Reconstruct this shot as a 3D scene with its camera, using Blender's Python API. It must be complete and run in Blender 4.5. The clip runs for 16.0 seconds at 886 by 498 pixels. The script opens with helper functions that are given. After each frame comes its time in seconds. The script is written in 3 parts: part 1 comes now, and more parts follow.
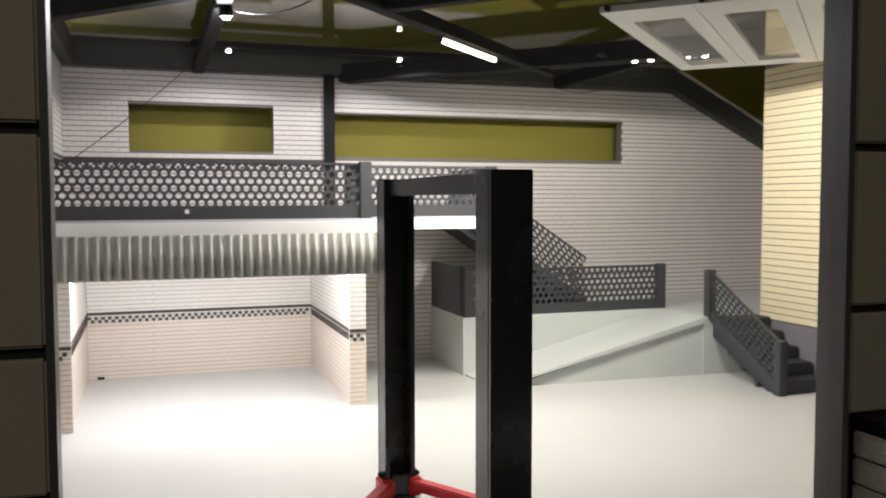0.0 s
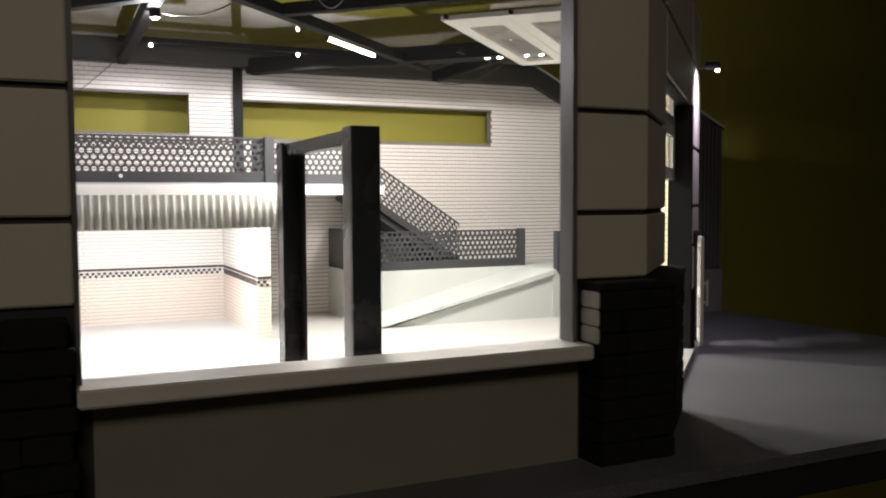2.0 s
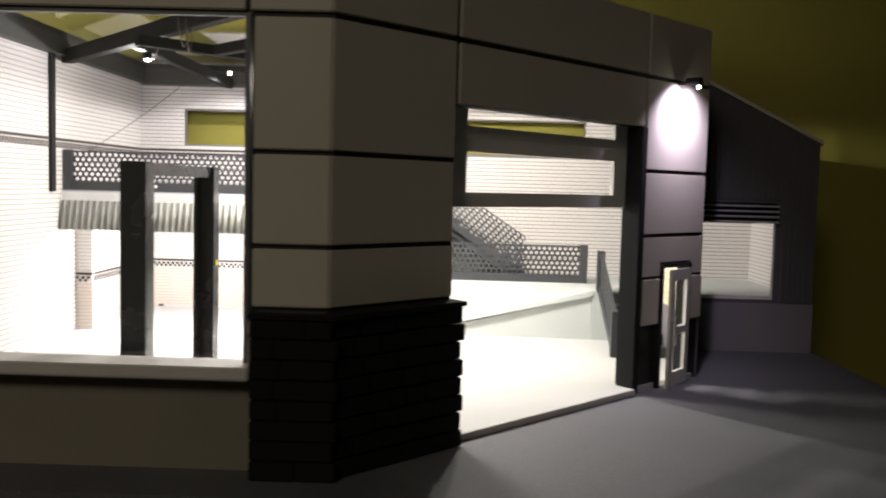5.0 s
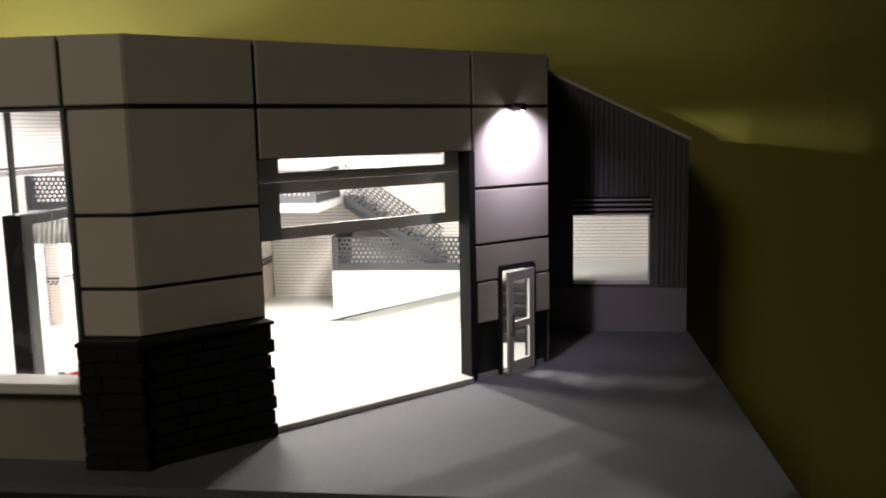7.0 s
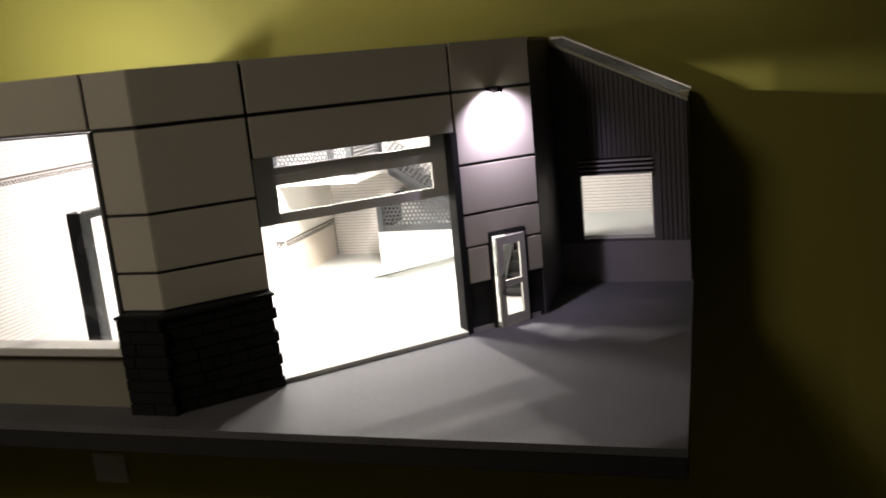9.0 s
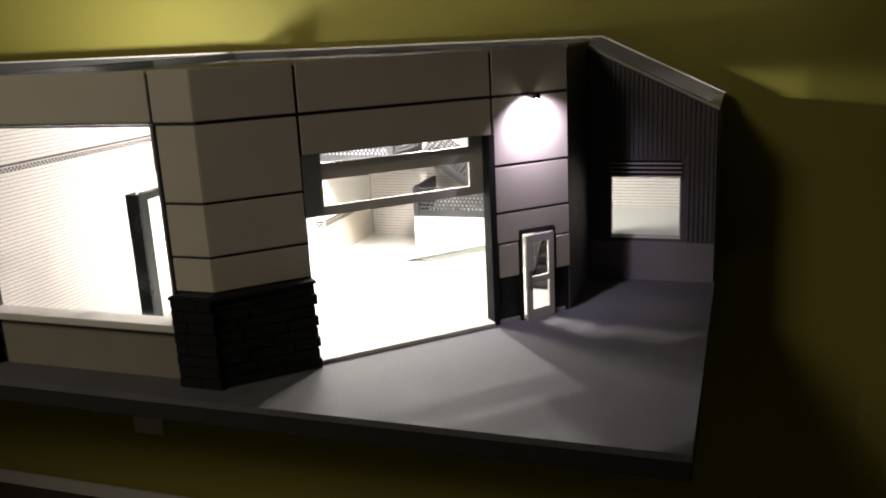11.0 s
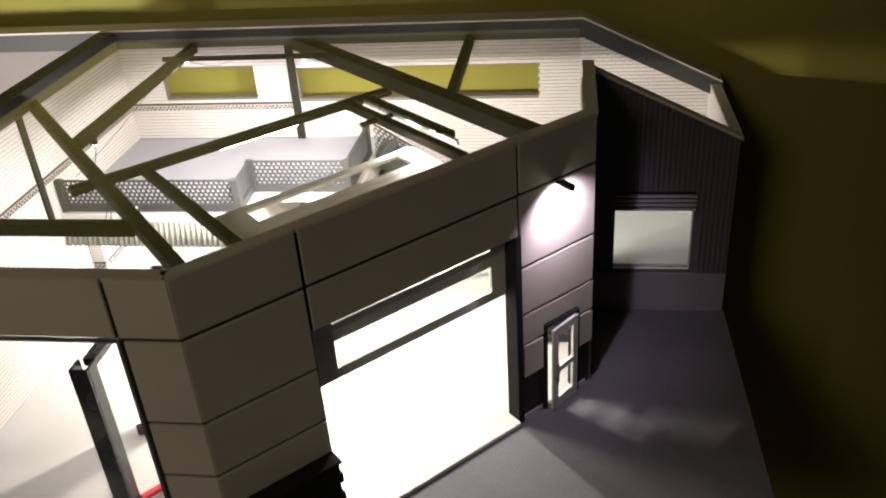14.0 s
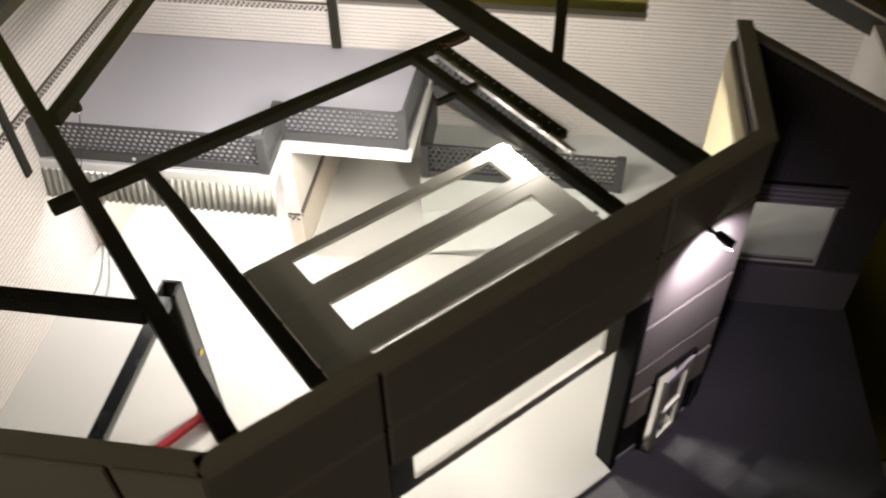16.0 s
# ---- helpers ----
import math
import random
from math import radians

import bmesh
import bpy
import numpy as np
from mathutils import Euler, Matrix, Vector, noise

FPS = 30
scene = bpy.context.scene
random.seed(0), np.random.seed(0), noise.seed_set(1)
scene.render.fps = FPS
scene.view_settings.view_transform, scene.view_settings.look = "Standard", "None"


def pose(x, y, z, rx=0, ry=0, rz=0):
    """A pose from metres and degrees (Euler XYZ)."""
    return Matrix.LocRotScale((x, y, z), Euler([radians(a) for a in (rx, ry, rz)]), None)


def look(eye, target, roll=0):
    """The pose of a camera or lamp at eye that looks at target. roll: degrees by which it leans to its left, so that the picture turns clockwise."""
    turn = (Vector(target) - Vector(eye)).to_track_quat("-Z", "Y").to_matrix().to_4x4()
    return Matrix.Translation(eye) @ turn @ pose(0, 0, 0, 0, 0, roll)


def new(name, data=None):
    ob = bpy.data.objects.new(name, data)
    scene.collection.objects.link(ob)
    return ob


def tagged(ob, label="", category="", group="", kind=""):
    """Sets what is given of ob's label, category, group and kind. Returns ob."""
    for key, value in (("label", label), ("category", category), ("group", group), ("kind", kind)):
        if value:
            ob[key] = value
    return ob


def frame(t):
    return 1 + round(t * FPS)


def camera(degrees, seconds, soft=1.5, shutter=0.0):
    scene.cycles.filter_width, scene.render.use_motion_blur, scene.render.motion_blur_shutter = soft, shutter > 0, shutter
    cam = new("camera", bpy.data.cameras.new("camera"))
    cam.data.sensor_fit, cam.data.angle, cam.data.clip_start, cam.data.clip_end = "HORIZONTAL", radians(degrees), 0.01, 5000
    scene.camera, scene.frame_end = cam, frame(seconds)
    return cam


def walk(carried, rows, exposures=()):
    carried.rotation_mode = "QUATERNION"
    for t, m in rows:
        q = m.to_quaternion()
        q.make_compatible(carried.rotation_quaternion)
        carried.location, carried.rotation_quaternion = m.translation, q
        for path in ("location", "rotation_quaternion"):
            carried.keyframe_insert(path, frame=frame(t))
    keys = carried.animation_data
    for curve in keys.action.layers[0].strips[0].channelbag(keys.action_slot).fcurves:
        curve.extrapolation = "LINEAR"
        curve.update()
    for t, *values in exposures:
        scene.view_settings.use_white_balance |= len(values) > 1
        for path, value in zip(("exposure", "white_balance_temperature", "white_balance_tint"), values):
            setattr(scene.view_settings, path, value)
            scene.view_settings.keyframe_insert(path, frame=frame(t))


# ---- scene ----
cam = camera(54.4, 16.0, soft=1.9, shutter=0.5)
PATH = [
    (0, (-0.002, -0.015, 0.15), (0.643, 1.875, 0.036), -0.1),
    (0.5, (-0.02, -0.031, 0.153), (0.737, 1.817, 0.037), 0.3),
    (1, (-0.037, -0.063, 0.147), (0.808, 1.746, 0.026), 0.2),
    (1.5, (-0.052, -0.11, 0.137), (0.835, 1.679, 0.019), 0.1),
    (2, (-0.032, -0.154, 0.124), (0.804, 1.66, 0.009), -0.3),
    (2.5, (0.024, -0.188, 0.129), (0.695, 1.693, 0.022), -0.5),
    (3, (0.079, -0.223, 0.131), (0.576, 1.712, 0.028), -0.4),
    (3.2, (0.098, -0.236, 0.137), (0.523, 1.715, 0.025), -0.5),
    (5.3, (0.335, -0.25, 0.156), (0.285, 1.745, 0.011), 1.5),
    (5.5, (0.359, -0.24, 0.165), (0.318, 1.755, 0.033), 1.0),
    (6, (0.411, -0.235, 0.21), (0.349, 1.759, 0.074), 0.5),
    (6.5, (0.451, -0.274, 0.213), (0.317, 1.71, -0.006), 0.2),
    (7, (0.497, -0.334, 0.216), (0.254, 1.632, -0.06), -1.2),
    (7.5, (0.536, -0.38, 0.234), (0.172, 1.561, -0.084), -2.7),
    (8, (0.581, -0.381, 0.255), (0.161, 1.535, -0.135), -3.4),
    (8.5, (0.628, -0.383, 0.247), (0.149, 1.517, -0.157), -4.9),
    (9, (0.658, -0.394, 0.26), (0.071, 1.472, -0.156), -5.4),
    (9.2, (0.667, -0.397, 0.26), (0.039, 1.458, -0.144), -5.4),
    (11.3, (0.669, -0.431, 0.327), (0.019, 1.39, -0.185), -2.9),
    (11.5, (0.669, -0.427, 0.347), (0.024, 1.395, -0.17), -3.8),
    (12, (0.649, -0.419, 0.396), (0.057, 1.395, -0.203), -4.4),
    (12.5, (0.62, -0.393, 0.433), (0.099, 1.41, -0.259), -6.3),
    (13, (0.568, -0.349, 0.475), (0.116, 1.422, -0.338), -7.2),
    (13.5, (0.503, -0.285, 0.51), (0.115, 1.436, -0.432), -6.3),
    (14, (0.47, -0.225, 0.545), (0.194, 1.482, -0.46), -4.2),
    (14.5, (0.427, -0.184, 0.561), (0.203, 1.471, -0.54), -3.6),
    (15, (0.421, -0.115, 0.575), (0.195, 1.447, -0.654), -3.8),
    (15.5, (0.415, -0.032, 0.598), (0.182, 1.443, -0.733), -1.7),
    (16, (0.363, 0.02, 0.599), (0.143, 1.41, -0.821), -1.3),
]
EXPOSURES = [(0.0, 0.0, 6500, 10), (1.2, 0.12, 6500, 10), (2.2, 0.72, 6500, 10), (3.2, 0.82, 6500, 10), (5.3, 1.0, 6500, 10), (7.0, 1.32, 6500, 10), (9.0, 1.58, 6550, 10), (12.5, 1.55, 6650, 10), (14.5, 1.0, 6800, 10), (16.0, 0.32, 6850, 10)]
walk(cam, [(t, look(eye, target, roll)) for t, eye, target, roll in PATH], EXPOSURES)

# directions of the slanted garage front: along it, inwards
CORNER = Vector((0.234, 0.186, 0))
Q = 0.5 ** 0.5
FRONT45 = Matrix(((Q, -Q, 0, CORNER.x), (Q, Q, 0, CORNER.y), (0, 0, 1, 0), (0, 0, 0, 1)))


def g(s, n):
    return (CORNER.x + Q * (s - n), CORNER.y + Q * (s + n))


# ---- world and lights ----
world = bpy.data.worlds.new("dim_evening")
scene.world = world
world.use_nodes = True
world.node_tree.nodes["Background"].inputs[0].default_value = (1.0, 0.85, 0.62, 1)
world.node_tree.nodes["Background"].inputs[1].default_value = 0.05


def lamp(name, kind, energy, colour, m, **more):
    data = bpy.data.lights.new(name, kind)
    data.energy, data.color = energy, colour
    if "size" in more:
        data.shape, data.size, data.size_y = "RECTANGLE", more["size"], more.get("size_y", more["size"])
    if "radius" in more:
        data.shadow_soft_size = more["radius"]
    if "cone" in more:
        data.spot_size, data.spot_blend = radians(more["cone"]), more.get("blend", 0.4)
    if "spread" in more:
        data.spread = radians(more["spread"])
    ob = new(name, data)
    ob.matrix_world = m
    return ob


WARM, NEUTRAL, COOL = (1.0, 0.94, 0.86), (1.0, 0.97, 1.0), (0.85, 0.74, 1.0)
# small lamps on the roof bars
SPOTS = [(0.0572, 0.6555, 0.2612), (0.1905, 0.6555, 0.2612)]
for sx, sy, sz in SPOTS:
    lamp("spot_light", "SPOT", 0.21, NEUTRAL, pose(sx, sy, sz - 0.0035), radius=0.0015, cone=172, blend=0.3)
lamp("spot_light", "POINT", 0.24, NEUTRAL, pose(0.0395, 0.4655, 0.2445), radius=0.0018)
# light tube under the long bar and light tube beside the door track
lamp("tube_light", "AREA", 0.82, WARM, look((0.1910, 0.4910, 0.2395), (0.1910, 0.4910, 0)) @ pose(0, 0, 0, 0, 0, 45), size=0.075, size_y=0.004)
for lx, ly, lz in ((*g(0.2862, 0.1645), 0.2410), (*g(0.2862, 0.1290), 0.2410)):
    lamp("track_light", "SPOT", 0.66, WARM, pose(lx, ly, lz), radius=0.0025, cone=180, blend=0.07)
# strip under the deck, over the bay
lamp("bay_light", "AREA", 0.34, NEUTRAL, look((0.035, 0.578, 0.125), (0.035, 0.60, 0)), size=0.16, size_y=0.01)
# added lamp with no fixture, brightens the assumed left wing
lamp("wing_fill", "POINT", 1.55, NEUTRAL, pose(-0.19, 0.50, 0.225), radius=0.02)
# wall lamp on the door pillar
lamp("wall_lamp_light", "SPOT", 0.38, COOL, look((*g(0.3245, -0.0205), 0.2285), (*g(0.3285, 0.0), 0.2035)), radius=0.0015, cone=132, blend=1.0)
# added fill for the fronts: no known source, set in an invented opening behind
lamp("front_fill", "AREA", 0.33, (1.0, 0.88, 0.71), look((-0.6, -1.75, 1.45), (-0.05, 0.40, 0.10)), size=0.8, size_y=0.5, spread=42)

# ---- materials ----


def material(name, colour, rough=0.6, metal=0.0, vary=0.12, scale=40.0, bump=0.1, fine=900.0, stain=0.1, spec=0.5):
    m = bpy.data.materials.new(name)
    m.use_nodes = True
    nt = m.node_tree
    bsdf = nt.nodes["Principled BSDF"]
    bsdf.inputs["Metallic"].default_value = metal
    bsdf.inputs["Specular IOR Level"].default_value = spec
    geo = nt.nodes.new("ShaderNodeNewGeometry")
    big = nt.nodes.new("ShaderNodeTexNoise")
    big.inputs["Scale"].default_value, big.inputs["Detail"].default_value = scale, 4
    small = nt.nodes.new("ShaderNodeTexNoise")
    small.inputs["Scale"].default_value, small.inputs["Detail"].default_value = fine, 2
    for n in (big, small):
        nt.links.new(geo.outputs["Position"], n.inputs["Vector"])
    info = nt.nodes.new("ShaderNodeObjectInfo")
    mix = nt.nodes.new("ShaderNodeMix")
    mix.data_type = "RGBA"
    dark = [c * (1 - vary - stain) for c in colour]
    light = [min(1, c * (1 + vary)) for c in colour]
    mix.inputs[6].default_value, mix.inputs[7].default_value = (*dark, 1), (*light, 1)
    add = nt.nodes.new("ShaderNodeMath")
    add.operation = "MULTIPLY_ADD"
    add.inputs[1].default_value, add.inputs[2].default_value = 0.35, 0.1
    nt.links.new(small.outputs["Fac"], add.inputs[0])
    add2 = nt.nodes.new("ShaderNodeMath")
    add2.operation = "MULTIPLY_ADD"
    add2.inputs[1].default_value = 0.6
    nt.links.new(big.outputs["Fac"], add2.inputs[0])
    nt.links.new(add.outputs[0], add2.inputs[2])
    add3 = nt.nodes.new("ShaderNodeMath")
    add3.operation = "MULTIPLY_ADD"
    add3.inputs[1].default_value = 0.12
    nt.links.new(info.outputs["Random"], add3.inputs[0])
    nt.links.new(add2.outputs[0], add3.inputs[2])
    nt.links.new(add3.outputs[0], mix.inputs[0])
    nt.links.new(mix.outputs[2], bsdf.inputs["Base Color"])
    r = nt.nodes.new("ShaderNodeMapRange")
    r.inputs[3].default_value, r.inputs[4].default_value = max(0.02, rough - 0.12), min(1, rough + 0.12)
    nt.links.new(big.outputs["Fac"], r.inputs[0])
    nt.links.new(r.outputs[0], bsdf.inputs["Roughness"])
    b = nt.nodes.new("ShaderNodeBump")
    b.inputs["Strength"].default_value, b.inputs["Distance"].default_value = bump, 0.0006
    nt.links.new(small.outputs["Fac"], b.inputs["Height"])
    nt.links.new(b.outputs[0], bsdf.inputs["Normal"])
    return m


def brick_material(name, colour, mortar, across="X", course=0.0042, length=0.0095, joint=0.00045, rough=0.45):
    """Small glazed brick in running bond on an upright wall; across is the wall's level direction."""
    m = material(name, colour, rough, vary=0.05, scale=14.0, stain=0.06, bump=0.05)
    nt = m.node_tree
    bsdf = nt.nodes["Principled BSDF"]
    geo = nt.nodes.new("ShaderNodeNewGeometry")
    sep = nt.nodes.new("ShaderNodeSeparateXYZ")
    com = nt.nodes.new("ShaderNodeCombineXYZ")
    nt.links.new(geo.outputs["Position"], sep.inputs[0])
    nt.links.new(sep.outputs[across], com.inputs[0])
    nt.links.new(sep.outputs["Z"], com.inputs[1])
    old = bsdf.inputs["Base Color"].links[0].from_socket
    faint = [0.35 * a + 0.65 * b for a, b in zip(mortar, colour)]
    for run, shade in ((length, faint), (5.0, mortar)):
        br = nt.nodes.new("ShaderNodeTexBrick")
        br.inputs["Scale"].default_value = 1.0
        br.inputs["Brick Width"].default_value, br.inputs["Row Height"].default_value = run, course
        br.inputs["Mortar Size"].default_value, br.inputs["Mortar Smooth"].default_value = joint, 0.3
        nt.links.new(com.outputs[0], br.inputs["Vector"])
        br.inputs["Mortar"].default_value = (*shade, 1)
        nt.links.new(old, br.inputs["Color1"])
        nt.links.new(old, br.inputs["Color2"])
        old = br.outputs["Color"]
    nt.links.new(old, bsdf.inputs["Base Color"])
    inv = nt.nodes.new("ShaderNodeMath")
    inv.operation = "SUBTRACT"
    inv.inputs[0].default_value = 1
    nt.links.new(br.outputs["Fac"], inv.inputs[1])
    b = nt.nodes.new("ShaderNodeBump")
    b.inputs["Strength"].default_value, b.inputs["Distance"].default_value = 0.6, 0.0005
    nt.links.new(inv.outputs[0], b.inputs["Height"])
    nt.links.new(b.outputs[0], bsdf.inputs["Normal"])
    return m


def clear_material(name, ior=1.45, rough=0.02, tint=(1, 1, 1)):
    m = bpy.data.materials.new(name)
    m.use_nodes = True
    nt = m.node_tree
    nt.nodes.remove(nt.nodes["Principled BSDF"])
    out = nt.nodes["Material Output"]
    clear, gloss, mix, fres, power, span = (nt.nodes.new(k) for k in ("ShaderNodeBsdfTransparent", "ShaderNodeBsdfGlossy", "ShaderNodeMixShader", "ShaderNodeLayerWeight", "ShaderNodeMath", "ShaderNodeMapRange"))
    clear.inputs[0].default_value = (*tint, 1)
    gloss.inputs["Roughness"].default_value = rough
    fres.inputs["Blend"].default_value = 0.5
    power.operation = "POWER"
    power.inputs[1].default_value = 4.0
    nt.links.new(fres.outputs["Facing"], power.inputs[0])
    nt.links.new(power.outputs[0], span.inputs[0])
    span.inputs[3].default_value, span.inputs[4].default_value = ((ior - 1) / (ior + 1)) ** 2, 0.6
    nt.links.new(span.outputs[0], mix.inputs[0])
    nt.links.new(clear.outputs[0], mix.inputs[1])
    nt.links.new(gloss.outputs[0], mix.inputs[2])
    nt.links.new(mix.outputs[0], out.inputs[0])
    return m


def glow_material(name, colour, strength):
    m = bpy.data.materials.new(name)
    m.use_nodes = True
    bsdf = m.node_tree.nodes["Principled BSDF"]
    bsdf.inputs["Base Color"].default_value = (*colour, 1)
    bsdf.inputs["Emission Color"].default_value = (*colour, 1)
    bsdf.inputs["Emission Strength"].default_value = strength
    return m


OLIVE = material("olive_wall_paint", (0.30, 0.27, 0.045), 0.75, vary=0.05, scale=3, stain=0.05, fine=500)
PANEL = material("taupe_panel_paint", (0.50, 0.462, 0.392), 0.65, vary=0.06, scale=30, stain=0.08)
JOINT = material("black_joint", (0.02, 0.02, 0.022), 0.7)
STONE = material("dark_ledge_stone", (0.013, 0.013, 0.0135), 0.92, spec=0.12, vary=0.3, scale=120, bump=0.8, fine=600)
LOWER = material("dark_taupe_render", (0.22, 0.20, 0.158), 0.75, vary=0.1)
SILL = material("pale_sill_paint", (0.62, 0.60, 0.57), 0.5)
FRAME = material("grey_frame_paint", (0.12, 0.12, 0.125), 0.4)
BLACK = material("black_beam_paint", (0.018, 0.018, 0.0185), 0.8, spec=0.15, vary=0.2)
EDGE = material("dark_roof_edge_paint", (0.055, 0.055, 0.05), 0.6, spec=0.3, vary=0.2)
RAIL = material("charcoal_rail_paint", (0.042, 0.044, 0.049), 0.5, vary=0.15)
DOORPAINT = material("grey_door_paint", (0.78, 0.77, 0.72), 0.5)
WHITEDOOR = material("white_door_paint", (0.72, 0.70, 0.66), 0.45)
FLOOR = material("pale_floor_paint", (0.53, 0.53, 0.515), 0.38, vary=0.06, scale=12, stain=0.06, bump=0.03)
DECKTOP = material("lavender_grey_deck", (0.42, 0.42, 0.47), 0.6, vary=0.05, scale=20)
SLAB = material("white_slab_edge", (0.72, 0.72, 0.71), 0.5)
MINT = material("pale_grey_platform", (0.55, 0.58, 0.56), 0.55, vary=0.06, scale=25)
ASPHALT = material("fine_asphalt", (0.10, 0.10, 0.112), 0.7, vary=0.35, scale=22, bump=0.8, fine=1400, stain=0.25)
nt = ASPHALT.node_tree
shader = nt.nodes["Principled BSDF"]
grain, ramp_node, mixer = nt.nodes.new("ShaderNodeTexNoise"), nt.nodes.new("ShaderNodeMapRange"), nt.nodes.new("ShaderNodeMix")
grain.inputs["Scale"].default_value, grain.inputs["Detail"].default_value = 1100.0, 2.0
nt.links.new(nt.nodes.new("ShaderNodeNewGeometry").outputs["Position"], grain.inputs["Vector"])
nt.links.new(grain.outputs["Fac"], ramp_node.inputs[0])
ramp_node.inputs[1].default_value, ramp_node.inputs[2].default_value = 0.58, 0.74
mixer.data_type = "RGBA"
nt.links.new(ramp_node.outputs[0], mixer.inputs[0])
nt.links.new(shader.inputs["Base Color"].links[0].from_socket, mixer.inputs[6])
mixer.inputs[7].default_value = (0.27, 0.27, 0.28, 1)
nt.links.new(mixer.outputs[2], shader.inputs["Base Color"])
BASE = material("black_baseboard", (0.02, 0.019, 0.018), 0.6)
BRICKY = brick_material("white_brick_side", (0.70, 0.665, 0.64), (0.33, 0.30, 0.285), "Y")
TILEX = brick_material("white_tile", (0.78, 0.76, 0.72), (0.42, 0.37, 0.32), "X", 0.0034, 0.0074, 0.0003)
TILEY = brick_material("white_tile_side", (0.78, 0.76, 0.72), (0.42, 0.37, 0.32), "Y", 0.0034, 0.0074, 0.0003)
CREAMTILEX = brick_material("cream_tile", (0.72, 0.65, 0.57), (0.42, 0.34, 0.28), "X", 0.0034, 0.0074, 0.0003)
CREAMTILEY = brick_material("cream_tile_side", (0.72, 0.65, 0.57), (0.42, 0.34, 0.28), "Y", 0.0034, 0.0074, 0.0003)
# lit copy of the ledge stone: window light put into a paler colour
LITSTONE = material("window_lit_stone", (0.50, 0.48, 0.45), 0.85, vary=0.35, scale=260, bump=1.0, fine=900, stain=0.2)
SLAT = material("lavender_grey_slat", (0.46, 0.43, 0.48), 0.5, vary=0.1)
MORTAR = material("grey_mortar", (0.19, 0.172, 0.158), 0.85, vary=0.1)
BRICK = material("white_glazed_brick", (0.715, 0.68, 0.655), 0.45, vary=0.05, scale=14.0, stain=0.06, bump=0.05)
CREAMBOARD = material("cream_board_paint", (0.76, 0.68, 0.46), 0.5, vary=0.05, scale=14.0, stain=0.05)
STRIPE = material("brown_black_trim", (0.06, 0.045, 0.04), 0.5)
SIDING = material("plum_grey_siding", (0.10, 0.092, 0.104), 0.55, vary=0.15)
PLINTH = material("plum_grey_render", (0.20, 0.185, 0.205), 0.7, vary=0.1)
AWNING = material("corrugated_grey_metal", (0.30, 0.30, 0.275), 0.5, metal=0.0, vary=0.12)
LIFT = material("gloss_black_lift", (0.018, 0.02, 0.024), 0.25, vary=0.2)
CHROME = material("bare_steel", (0.55, 0.55, 0.55), 0.3, metal=0.9)
RED = material("red_lift_paint", (0.55, 0.02, 0.03), 0.4)
YELLOW = material("yellow_sticker", (0.75, 0.6, 0.05), 0.5)
WIRE = material("dark_wire", (0.04, 0.02, 0.02), 0.5)
REDWIRE = material("red_wire", (0.25, 0.03, 0.02), 0.5)
FLOORBOARD = material("dark_room_floor", (0.06, 0.045, 0.03), 0.5)
GLASS = clear_material("window_acrylic")
ROOFGLASS = clear_material("roof_acrylic", 1.4, 0.03)
GLOW = glow_material("lit_led", (1.0, 0.9, 0.65), 14.0)
GLOWSPOT = glow_material("lit_spot", (1.0, 0.94, 0.85), 25.0)

# ---- builders ----


def part(name, bm, mat, parent=None, label="", smooth=False):
    bmesh.ops.recalc_face_normals(bm, faces=bm.faces[:])
    me = bpy.data.meshes.new(name)
    bm.to_mesh(me)
    bm.free()
    me.materials.append(mat)
    if smooth:
        for p in me.polygons:
            p.use_smooth = True
    ob = new(name, me)
    if parent:
        ob.parent = parent
    if label:
        ob["label"] = label
    return ob


def empty(name, label, category, group="", kind=""):
    return tagged(new(name), label, category, group, kind)


def add_box(bm, lo, hi, m=None, bevel=0.0):
    made = bmesh.ops.create_cube(bm, size=1.0, matrix=Matrix.LocRotScale([(a + b) / 2 for a, b in zip(lo, hi)], None, [abs(b - a) for a, b in zip(lo, hi)]))
    if bevel:
        edges = list({e for v in made["verts"] for e in v.link_edges})
        made = bmesh.ops.bevel(bm, geom=edges, offset=bevel, segments=2, affect="EDGES")
        verts = list({v for f in made["faces"] for v in f.verts})
        seen = set(verts)
        todo = list(verts)
        while todo:
            v = todo.pop()
            for e in v.link_edges:
                o = e.other_vert(v)
                if o not in seen:
                    seen.add(o)
                    todo.append(o)
        verts = list(seen)
    else:
        verts = made["verts"]
    if m:
        bmesh.ops.transform(bm, matrix=m, verts=verts)
    return verts


def box(lo, hi, m=None, bevel=0.0):
    bm = bmesh.new()
    add_box(bm, lo, hi, m, bevel)
    return bm


def boxes(rows, m=None, bevel=0.0):
    bm = bmesh.new()
    for lo, hi in rows:
        add_box(bm, lo, hi, m, bevel)
    return bm


def prism(points, z0, z1, m=None):
    """A plan outline raised from z0 to z1."""
    bm = bmesh.new()
    low = [bm.verts.new((x, y, z0)) for x, y in points]
    high = [bm.verts.new((x, y, z1)) for x, y in points]
    bm.faces.new(low[::-1])
    bm.faces.new(high)
    n = len(points)
    for i in range(n):
        bm.faces.new((low[i], low[(i + 1) % n], high[(i + 1) % n], high[i]))
    if m:
        bmesh.ops.transform(bm, matrix=m, verts=bm.verts[:])
    return bm


def upright(points, y0, y1):
    """An outline in x and z, thick from y0 to y1."""
    return prism(points, 0, 1, Matrix(((1, 0, 0, 0), (0, 0, y1 - y0, y0), (0, 1, 0, 0), (0, 0, 0, 1))))


